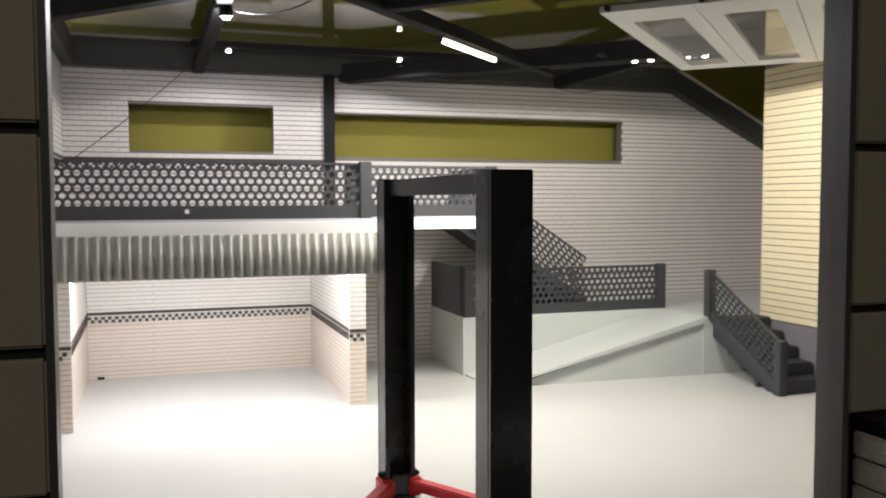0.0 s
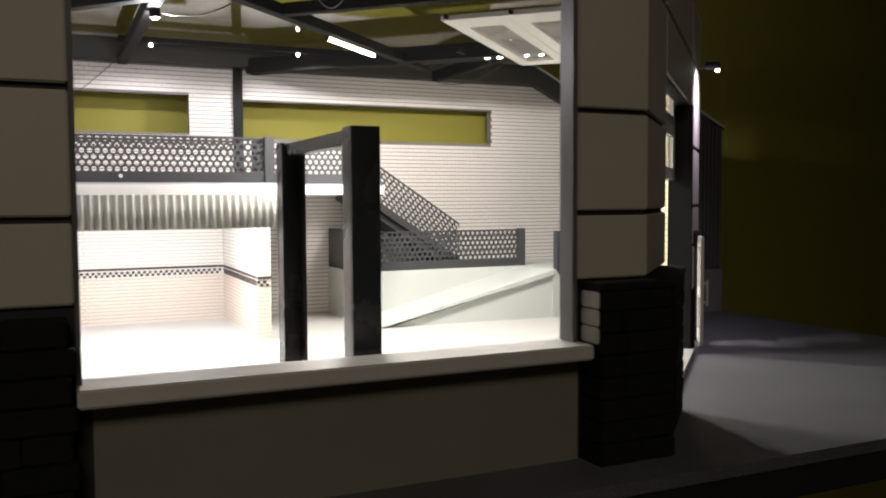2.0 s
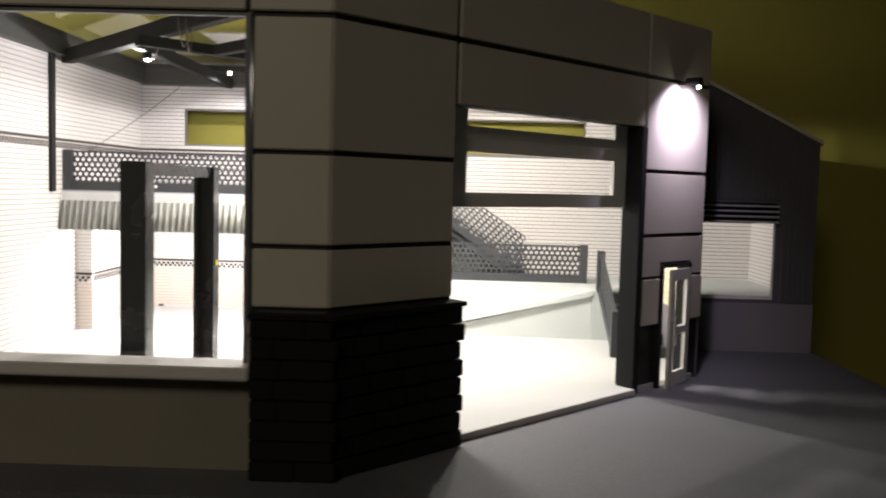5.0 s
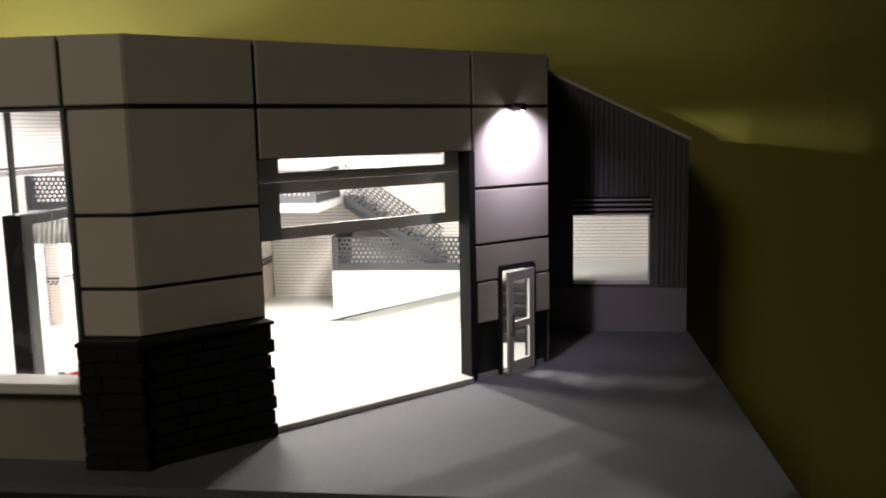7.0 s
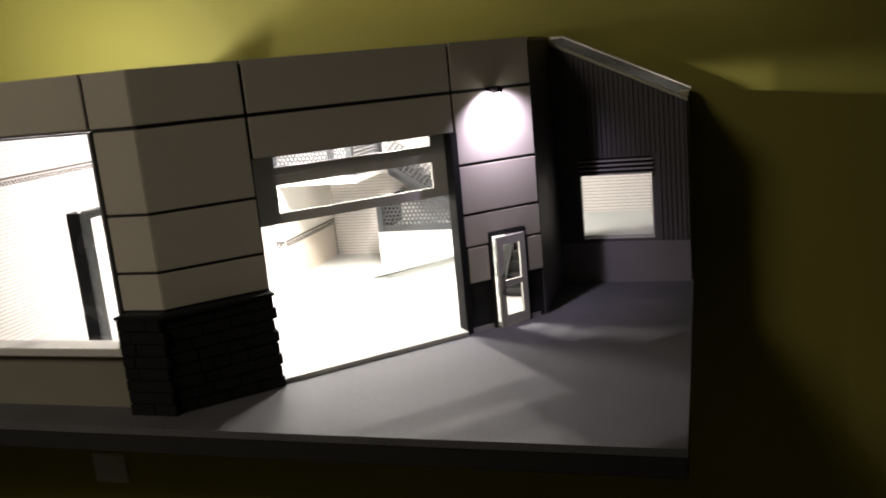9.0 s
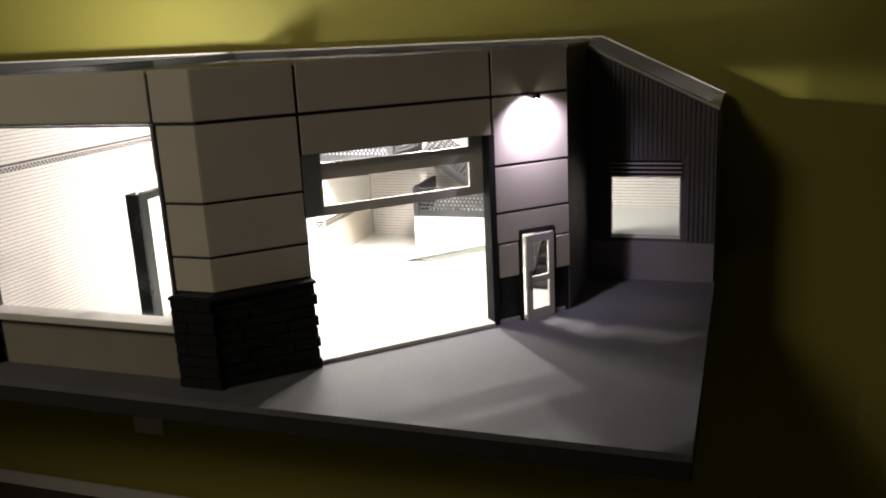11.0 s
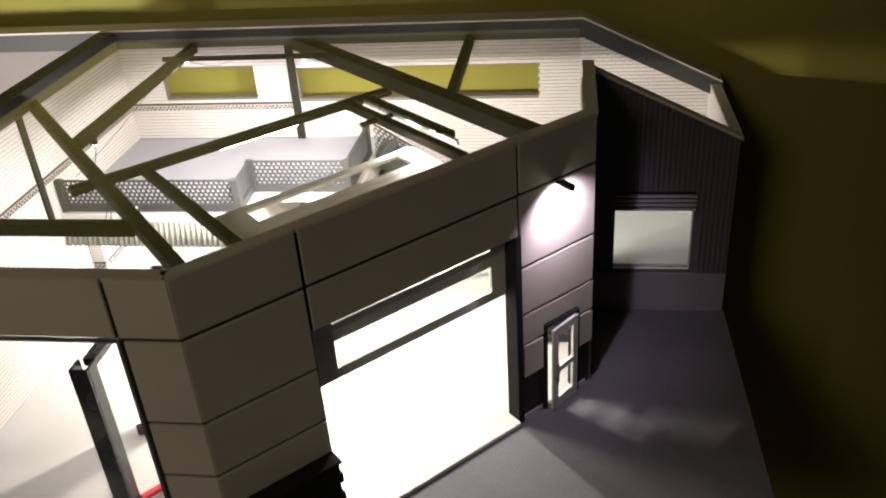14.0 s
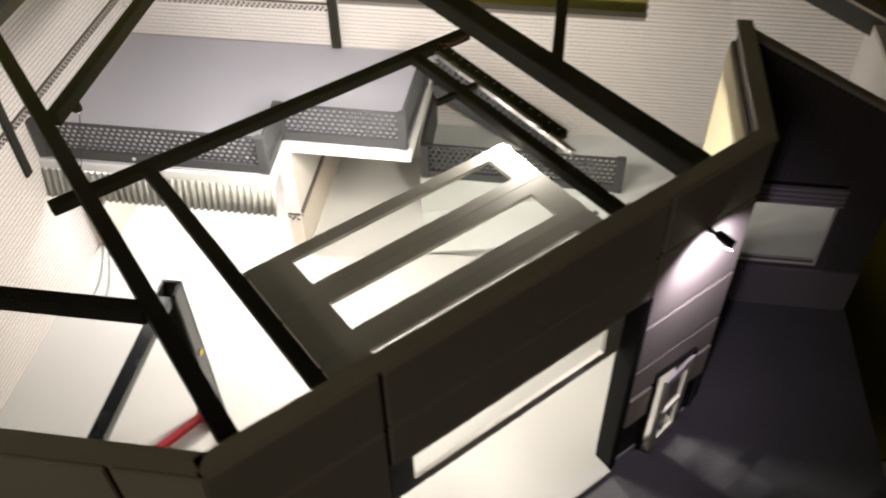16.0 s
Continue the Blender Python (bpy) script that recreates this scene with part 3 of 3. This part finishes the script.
tagged(part("column_left", box((-0.0655, 0.512, 0.1365), (-0.0625, 0.520, 0.2582)), BLACK), "black column on the side wall", "column", kind="structure")
tagged(part("column", box((0.1445, 0.7325, 0.1365), (0.1535, 0.7368, 0.258)), BLACK), "black column on the back wall", "column", kind="structure")


def trim_band(name, z, x0, x1, y):
    """A dark trim line with two rows of checks under it on a wall along x; y is the wall's face."""
    root = empty(name, "dark trim line with a checked border", "trim", kind="structure")
    part("line", box((x0, y - 0.0008, z), (x1, y, z + 0.0022)), STRIPE, root)
    bm = bmesh.new()
    n = int((x1 - x0) / 0.0026)
    for i in range(n):
        for j in (0, 1):
            if (i + j) % 2:
                xx = x0 + 0.0026 * i
                add_box(bm, (xx, y - 0.0004, z - 0.0065 + 0.0026 * j), (xx + 0.0026, y, z - 0.0039 + 0.0026 * j))
    part("checks", bm, STRIPE, root)
    return root


trim_band("trim", 0.0567, -0.0505, 0.131, 0.7367)
trim_band("trim", 0.1825, -0.065, 0.144, 0.7367)


def trim_side(z, y0, y1, x, side):
    root = empty("trim", "dark trim line with a checked border", "trim", kind="structure")
    a, b = sorted((x, x + 0.0008 * side))
    part("line", box((a, y0, z), (b, y1, z + 0.0022)), STRIPE, root)
    bm = bmesh.new()
    a, b = sorted((x, x + 0.0004 * side))
    for i in range(int((y1 - y0) / 0.0026)):
        for j in (0, 1):
            if (i + j) % 2:
                yy = y0 + 0.0026 * i
                add_box(bm, (a, yy, z - 0.0065 + 0.0026 * j), (b, yy + 0.0026, z - 0.0039 + 0.0026 * j))
    part("checks", bm, STRIPE, root)


trim_side(0.1825, 0.20, 0.736, -0.0653, 1)

# ---- bay under the deck ----
ZT = 0.0497
for nm, lo, hi, across, label, cat in (
        ("wall_bay_right", (0.1315, 0.5805), (0.1415, 0.7368), "Y", "tiled bay partition, cream below and white above", "wall"),
        ("pillar_right", (0.1305, 0.5780), (0.1425, 0.5803), "X", "tiled end of the bay partition", "pillar"),
        ("wall_bay_left", (-0.0653, 0.568), (-0.0508, 0.7368), "Y", "tiled bay side wall, cream below", "wall"),
        ("pillar_left", (-0.0653, 0.5655), (-0.0495, 0.5678), "X", "tiled bay pillar, cream below", "pillar"),
        ("wall_bay_back", (-0.0506, 0.7352), (0.1313, 0.7366), "X", "tiled back of the bay, cream below", "wall")):
    ob = tagged(part(nm, box((*lo, ZT), (*hi, 0.1284)), TILEX if across == "X" else TILEY), label, cat, kind="structure")
    part("lower_tiles", box((*lo, 0.0042), (*hi, ZT - 0.0001)), CREAMTILEX if across == "X" else CREAMTILEY, ob, "cream tiles")
bpy.data.objects["trim"].location.y = -0.0017
trim_side(0.0567, 0.5803, 0.735, 0.1314, -1)
trim_side(0.0567, 0.5803, 0.735, 0.1416, 1)
trim_side(0.0567, 0.5678, 0.735, -0.0507, 1)
trim_band("trim", 0.0567, 0.1305, 0.1425, 0.5779)
trim_band("trim", 0.0567, -0.065, -0.0495, 0.5654)

# ---- deck ----
DECK = [(-0.0653, 0.535), (0.1412, 0.535), (0.1385, 0.581), (0.2480, 0.580), (0.2505, 0.7366), (-0.0653, 0.7366)]
tagged(part("deck", prism(DECK, 0.1288, 0.1365), SLAB), "white slab of the upper deck", "deck", kind="structure")
tagged(part("deck_floor", prism([(-0.065, 0.538), (0.1392, 0.538), (0.1365, 0.584), (0.2455, 0.583), (0.248, 0.7362), (-0.065, 0.7362)], 0.1365, 0.1380), DECKTOP), "lavender grey floor of the upper deck", "floor", kind="structure")
G = "railings of the raised floors"
rail("deck_railing", "charcoal perforated railing along the deck", (-0.061, 0.5415), (0.1335, 0.5415), 0.1380, 0.1742, posts=(True, True), group=G)
rail("deck_railing", "short charcoal railing at the deck corner", (0.1350, 0.546), (0.1335, 0.588), 0.1380, 0.1742, posts=(False, False), group=G)
rail("deck_railing", "charcoal perforated railing along the deck", (0.1345, 0.588), (0.2415, 0.5868), 0.1380, 0.1742, posts=(True, True), group=G)
rail("deck_railing", "charcoal railing at the deck end", (0.2420, 0.591), (0.2445, 0.680), 0.1380, 0.1742, posts=(False, True), group=G)
aw_bm = corrugated(0.2065, 0.0265, 0.0059, 0.0015, flare=0.006)
bmesh.ops.translate(aw_bm, verts=aw_bm.verts[:], vec=(-0.0653, 0.5335, 0.1022))
tagged(part("awning", aw_bm, AWNING, smooth=True), "corrugated grey metal valance under the deck", "awning")

# ---- platform, ramp and stairs ----
tagged(part("platform", prism([(0.2425, 0.650), (0.432, 0.650), (0.432, 0.5875), (0.486, 0.5875), (0.4863, 0.5837), (0.6335, 0.5837), (0.6335, 0.7366), (0.2425, 0.7366)], 0.0042, 0.0527), MINT), "pale grey raised platform", "platform", kind="structure")
bm = bmesh.new()


def hexahedron(bm, low, high):
    a = [bm.verts.new(p) for p in low]
    b = [bm.verts.new(p) for p in high]
    bm.faces.new(a[::-1])
    bm.faces.new(b)
    for i in range(4):
        bm.faces.new((a[i], a[(i + 1) % 4], b[(i + 1) % 4], b[i]))


ramp = empty("ramp", "pale grey drive ramp up to the platform", "ramp", kind="structure")
hexahedron(bm, [(0.2465, 0.593, 0.0042), (0.4318, 0.586, 0.0475), (0.4318, 0.6498, 0.0475), (0.2445, 0.6498, 0.0042)], [(0.2465, 0.593, 0.0054), (0.4318, 0.586, 0.0529), (0.4318, 0.6498, 0.0529), (0.2445, 0.6498, 0.0054)])
part("ramp_deck", bm, MINT, ramp)
bm = bmesh.new()
hexahedron(bm, [(0.262, 0.597, 0.0042), (0.4316, 0.589, 0.0042), (0.4316, 0.6495, 0.0042), (0.25, 0.6495, 0.0042)], [(0.262, 0.597, 0.0050), (0.4316, 0.589, 0.0472), (0.4316, 0.6495, 0.0472), (0.25, 0.6495, 0.0046)])
part("ramp_side", bm, MINT, ramp)
rail("platform_railing", "charcoal perforated railing on the platform", (0.2475, 0.652), (0.4315, 0.652), 0.0527, 0.0920, group=G)
tagged(part("platform_guard", box((0.2430, 0.6562, 0.0527), (0.2470, 0.7362, 0.0938), None, 0.0006), RAIL), "solid charcoal guard board at the platform end", "guard board")


flight = empty("staircase", "black steps down from the platform", "stairs")
for k in range(5):
    part("step", box((0.0, -0.0, 0.0), (0.0425, 0.0165, 0.0096), Matrix.Translation((0.4425, 0.5872 - 0.0165 * (k + 1), 0.0527 - 0.0097 * (k + 1))), 0.0005), RAIL, flight)
    part("riser", box((0.0, 0.0, 0.0), (0.0415, 0.004, 0.0098), Matrix.Translation((0.443, 0.5872 - 0.0165 * (k + 1) + 0.0115, max(0.0042, 0.0527 - 0.0097 * (k + 2))))), RAIL, flight)
bm = prism([(0.5905, 0.0522), (0.5905, 0.0372), (0.5195, 0.0042), (0.5035, 0.0042)], 0.4415, 0.4423, Matrix(((0, 0, 1, 0), (1, 0, 0, 0), (0, 1, 0, 0), (0, 0, 0, 1))))
part("stringer", bm, RAIL, flight)
rail("stair_railing", "charcoal perforated railing sloping down the steps", (0.4395, 0.590), (0.4395, 0.504), 0.0507, 0.0908, z0_end=0.0042, group=G)
upper = empty("staircase", "charcoal flight from the deck to the platform", "stairs")
for k in range(8):
    part("step", box((0, 0, 0), (0.0148, 0.052, 0.003), Matrix.Translation((0.2530 + 0.0146 * k, 0.6848, 0.1310 - 0.0100 * k))), RAIL, upper)
part("stringer", upright([(0.2517, 0.1365), (0.371, 0.0557), (0.371, 0.0529), (0.360, 0.0529), (0.2517, 0.124)], 0.6855, 0.7365), RAIL, upper)
rail("stair_railing", "charcoal perforated railing on the upper flight", (0.2525, 0.6825), (0.3725, 0.6825), 0.132, 0.1777, z0_end=0.0527, posts=(False, False), group=G)

# ---- roof bars ----


def beam(p, q, width=0.009, z0=0.261, z1=0.2725, label="black painted roof bar"):
    a, b = Vector((*p, 0)), Vector((*q, 0))
    m = Matrix.Translation(a) @ Matrix.Rotation(math.atan2(b.y - a.y, b.x - a.x), 4, "Z")
    return tagged(part("roof_bar", box((0, -width / 2, z0), ((b - a).length, width / 2, z1), m, 0.0006), BLACK), label, "roof bar", "bars of the open roof")


beam((-0.062, 0.541), (0.2405, 0.208), 0.0095, 0.2530, 0.2650)
beam((0.0675, 0.3675), (0.2945, 0.5945), 0.0090, 0.2445, 0.2520)
beam((0.1615, 0.7325), (0.4555, 0.4385), 0.0170, 0.2520, 0.2670, "wide black painted roof bar")
beam(g(0.0725, 0.2415), g(0.0725, 0.0135), 0.0085, 0.2445, 0.2520)
beam(g(0.2802, 0.2415), g(0.2802, 0.0135), 0.0085, 0.2445, 0.2525)
beam((0.0378, 0.440), (0.0385, 0.7238), 0.0085, 0.2535, 0.2640)
beam((-0.0562, 0.2875), (0.1640, 0.2875), 0.0090, 0.2535, 0.2640)
beam((0.3640, 0.5380), (0.3645, 0.7238), 0.0085, 0.2540, 0.2655)
roof = tagged(part("roof_pane", prism([(-0.06, 0.201), (0.229, 0.201), (0.486, 0.458), (0.486, 0.585), (0.486, 0.732), (-0.06, 0.732)], 0.2735, 0.2742), ROOFGLASS), "clear acrylic sheet over the roof bars", "roof pane", kind="structure")
roof.visible_shadow = False

# ---- lamps ----
beam((0.030, 0.6565), (0.2385, 0.6565), 0.005, 0.2641, 0.2690, "thin black lamp bar")
for sx, sy, sz in SPOTS:
    sp = empty("spot_lamp", "tiny lit lamp under a roof bar", "spot lamp", "small roof lamps")
    part("base", box((sx - 0.0012, sy - 0.0012, sz + 0.0015), (sx + 0.0012, sy + 0.0012, 0.2642)), SLAB, sp)
    part("bulb", tube([(sx, sy, sz + 0.0015), (sx, sy, sz - 0.0005)], 0.0016, 10), GLOWSPOT, sp)
sp = empty("spot_lamp", "black spot lamp hanging from a roof bar", "spot lamp")
part("can", tube([(0.0393, 0.4655, 0.2536), (0.0395, 0.4655, 0.2482)], 0.0036, 14), BLACK, sp)
part("bulb", tube([(0.0395, 0.4655, 0.2482), (0.0395, 0.4655, 0.2472)], 0.0020, 12), GLOWSPOT, sp)
tl = empty("tube_lamp", "lit warm light tube hung behind a roof bar", "tube lamp")
part("housing", box((0, -0.0030, 0), (0.084, 0.0030, 0.0006), Matrix.Translation((0.1596, 0.4624, 0.2439)) @ Matrix.Rotation(radians(45), 4, "Z"), 0.0002), BLACK, tl)
part("tube", tube([(0.1605, 0.4650, 0.2428), (0.2174, 0.5219, 0.2428)], 0.0016, 10), GLOW, tl)
for q in (0.1591, 0.2175):
    part("end_cap", tube([(q, q + 0.3045, 0.2428), (q + 0.0014, q + 0.3059, 0.2428)], 0.0020, 8), BLACK, tl, "black end cap")
tl = empty("mounting_rail", "black riveted rail with a bare metal edge beside the door track", "mounting rail")
STRIP = Matrix.Translation((0.276, 0.5670, 0.2500)) @ Matrix.Rotation(radians(-45), 4, "Z")
part("housing", box((0, -0.0015, -0.0035), (0.134, 0.0065, 0.0030), STRIP, 0.0006), BLACK, tl)
part("metal_edge", box((0.002, -0.0050, -0.0030), (0.150, -0.0017, 0.0012), STRIP, 0.0005), CHROME, tl, "bare metal edge")
for k in range(14):
    part("rivet", tube([STRIP @ Vector((0.006 + 0.0095 * k, 0.0022, 0.0030)), STRIP @ Vector((0.006 + 0.0095 * k, 0.0022, 0.0034))], 0.0006, 6), SILL, tl, "tiny pale rivet")
part("hanger", box((0.050, -0.0400, -0.0030), (0.054, -0.0050, 0.0005), STRIP), BLACK, tl)
for n in (0.1700, 0.1590, 0.1350, 0.1230):
    sp = empty("spot_lamp", "small lit bulb on the door track bar", "spot lamp", "bulbs of the door track")
    bx, by = g(0.2862, n)
    part("socket", tube([(bx, by, 0.2475), (bx, by, 0.2458)], 0.0017, 8), BLACK, sp, "black socket")
    part("bulb", tube([(bx, by, 0.2458), (bx, by, 0.2442)], 0.0019, 10), GLOWSPOT, sp)
wl = empty("wall_lamp", "black barrel lamp lighting the pillar below", "wall lamp")
M = FRONT45 @ Matrix.Translation((0.3255, 0, 0.2325))
part("arm", box((-0.0012, -0.012, -0.001), (0.0012, 0.0, 0.001), M), BLACK, wl)
part("barrel", tube([M @ Vector((0, -0.007, 0.001)), M @ Vector((0, -0.0185, 0.0005))], 0.0032, 12), BLACK, wl)
part("bulb", tube([M @ Vector((0, -0.0164, -0.0024)), M @ Vector((0, -0.0168, -0.0042))], 0.0013, 10), GLOWSPOT, wl)

# ---- two post lift ----
lift = empty("car_lift", "gloss black two post lift with red arms", "car lift")
for cx, cy, f in ((0.1108, 0.2525, 1), (0.1115, 0.3890, -1)):
    part("post", boxes([((cx - 0.0075, cy - 0.0075 * f, 0.0042), (cx + 0.0075, cy - 0.0050 * f, 0.160)), ((cx - 0.0075, cy - 0.0050 * f, 0.0042), (cx - 0.0053, cy + 0.0070 * f, 0.160)), ((cx + 0.0053, cy - 0.0050 * f, 0.0042), (cx + 0.0075, cy + 0.0070 * f, 0.160))], None, 0.0004), LIFT, lift)
    part("carriage", box((cx - 0.005, cy - 0.0045 * f, 0.007), (cx + 0.005, cy + 0.0085 * f, 0.0165), None, 0.0006), LIFT, lift)
    for side in (-1, 1):
        part("yoke", box((cx + 0.0035 * side, cy - 0.0020 * f, 0.0062), (cx + 0.0105 * side, cy + 0.0105 * f, 0.0150), None, 0.0010), RED, lift, "red cast yoke beside the post")
        part("bracket", box((cx + 0.0060 * side, cy + 0.0010 * f, 0.0151), (cx + 0.0100 * side, cy + 0.0060 * f, 0.0172), None, 0.0005), BLACK, lift)
    for side in (-1, 1):
        a = Vector((cx + 0.0065 * side, cy + 0.007 * f, 0.0115))
        b = Vector((cx + 0.034 * side, cy + 0.043 * f, 0.0090))
        m = Matrix.Translation(a) @ (b - a).to_track_quat("X", "Z").to_matrix().to_4x4()
        arm = part("arm", box((-0.004, -0.0032, -0.0025), ((b - a).length, 0.0032, 0.0025), m, 0.0007), RED, lift, "red lift arm")
        part("pad", tube([b + Vector((0, 0, -0.0042)), b + Vector((0, 0, 0.005))], 0.003, 10), LIFT, arm, "black rubber pad")
part("sticker", box((0.1196, 0.3870, 0.087), (0.1199, 0.3910, 0.091)), YELLOW, lift, "small yellow sticker")
part("crossbar", box((0.1065, 0.2605, 0.1520), (0.1165, 0.3815, 0.1594), None, 0.0006), LIFT, lift)

# ---- cables and small details ----


def cable(name, label, p, q, sag, mat, radius=0.0005):
    a, b = Vector(p), Vector(q)
    pts = [a.lerp(b, k / 12) + Vector((0, 0, -sag * 4 * (k / 12) * (1 - k / 12))) for k in range(13)]
    return tagged(part(name, tube(pts, radius, 6), mat, smooth=True), label, "cable")


cable("cable", "thin dark cable looped between two roof bars", (0.113, 0.3485, 0.2545), (0.126, 0.2918, 0.2545), 0.022, WIRE, 0.0004)
cable("cable", "thin dark cable looped between two roof bars", (0.109, 0.3525, 0.2545), (0.121, 0.2918, 0.2545), 0.017, WIRE, 0.0004)
cable("cable", "short red cable at the end of a roof bar", (0.299, 0.5925, 0.2520), (0.276, 0.5700, 0.2530), 0.004, REDWIRE)
cable("cable", "thin dark cable along the back bar", (0.3665, 0.724, 0.2536), (0.3655, 0.560, 0.2536), 0.010, WIRE, 0.0004)
tagged(part("outlet_box", box((-0.0440, 0.7322, 0.0035), (-0.0385, 0.7351, 0.0060), None, 0.0003), BLACK), "tiny black box at the foot of the bay wall", "outlet box")
for px, py, pz in ((0.0205, 0.5394, 0.1430),):
    tagged(part("screw_cap", tube([(px, py + 0.0004, pz), (px, py - 0.0007, pz)], 0.0015, 12), SLAB), "small round white cap on the railing foot", "screw cap")
cable("cable", "thin dark cable from roof bar to railing", (0.0385, 0.600, 0.2536), (-0.045, 0.5475, 0.1744), 0.003, WIRE, 0.0003)
cable("cable", "thin dark cable looped under the lamp bar", (0.0600, 0.6565, 0.2642), (0.112, 0.6570, 0.2642), 0.006, WIRE, 0.0003)
cable("cable", "thin dark cable looped under the lamp bar", (0.196, 0.6570, 0.2642), (0.222, 0.6580, 0.2642), 0.005, WIRE, 0.0003)
cable("cable", "thin dark cable from the spot lamp to a bar", (0.0420, 0.4650, 0.2520), (0.078, 0.381, 0.2460), 0.006, WIRE, 0.0004)

# ---- boards and bricks, piece by piece ----
lining = bpy.data.objects["wall_return_lining"]
board_mesh = part("board", box((-0.0009, -0.0610, 0.0003), (0.0, 0.0610, 0.0052)), CREAMBOARD, lining)
board_mesh.location = (0.4865, 0.523, 0.0505)
for k in range(1, 37):
    board = new("board", board_mesh.data)
    board.parent = lining
    board.location = (0.4865, 0.523, 0.0505 + 0.0056 * k)

COURSE, RUN, WEST, EAST = 0.0042, 0.0095, -0.0653, 0.640
HOLES = [(-0.016, 0.101, 0.191, 0.229), (0.154, 0.4405, 0.1880, 0.2255)]


def brick_rows():
    """The bricks of the back wall as (x0, x1, z0, z1), cut at the two openings, over the bay, and along the sloping roof."""
    for j in range(1, 61):
        z0, z1 = COURSE * j + 0.00035, COURSE * (j + 1) - 0.00035
        blocks = sorted((a, b) for a, b, c, d in HOLES if c < z1 and z0 < d)
        if z0 < 0.138:
            blocks = [(WEST, 0.1425)]
        spans, x = [], WEST
        for a, b in blocks:
            spans.append((x, a))
            x = b
        end = min(EAST, 0.497 + (0.258 - z0) * 0.152 / 0.072)
        spans.append((x, end))
        i = -8
        while RUN * i < EAST:
            a, b = RUN * (i + 0.5 * (j % 2)) + 0.00012, RUN * (i + 1 + 0.5 * (j % 2)) - 0.00012
            i += 1
            for lo, hi in spans:
                p, q = max(a, lo), min(b, hi)
                if q - p > 0.0012:
                    yield p, q, z0, z1


near, rest, faces = [], [], []
for p, q, z0, z1 in brick_rows():
    if 0.250 < p < 0.345 and 0.052 < z0 < 0.186 and q - p > 0.009 and len(near) < 300:
        near.append((p, z0))
    else:
        n = len(rest)
        rest += [(p, 0.7364, z0), (q, 0.7364, z0), (q, 0.7364, z1), (p, 0.7364, z1), (p, 0.7372, z0), (q, 0.7372, z0), (q, 0.7372, z1), (p, 0.7372, z1)]
        faces += [(n, n + 1, n + 2, n + 3), (n, n + 4, n + 5, n + 1), (n + 1, n + 5, n + 6, n + 2), (n + 2, n + 6, n + 7, n + 3), (n + 3, n + 7, n + 4, n)]
mesh = bpy.data.meshes.new("brickwork")
mesh.from_pydata(rest, [], faces)
mesh.materials.append(BRICK)
brickwork = new("brickwork", mesh)
brickwork.parent = back
tagged(brickwork, kind="stuff")
shared = None
for p, z0 in near:
    if shared is None:
        first = part("brick", box((0, 0.0, 0), (RUN - 0.00024, 0.0008, COURSE - 0.0007)), BRICK, back)
        shared = first.data
        piece = first
    else:
        piece = new("brick", shared)
        piece.parent = back
    piece.location = (p, 0.7364, z0)
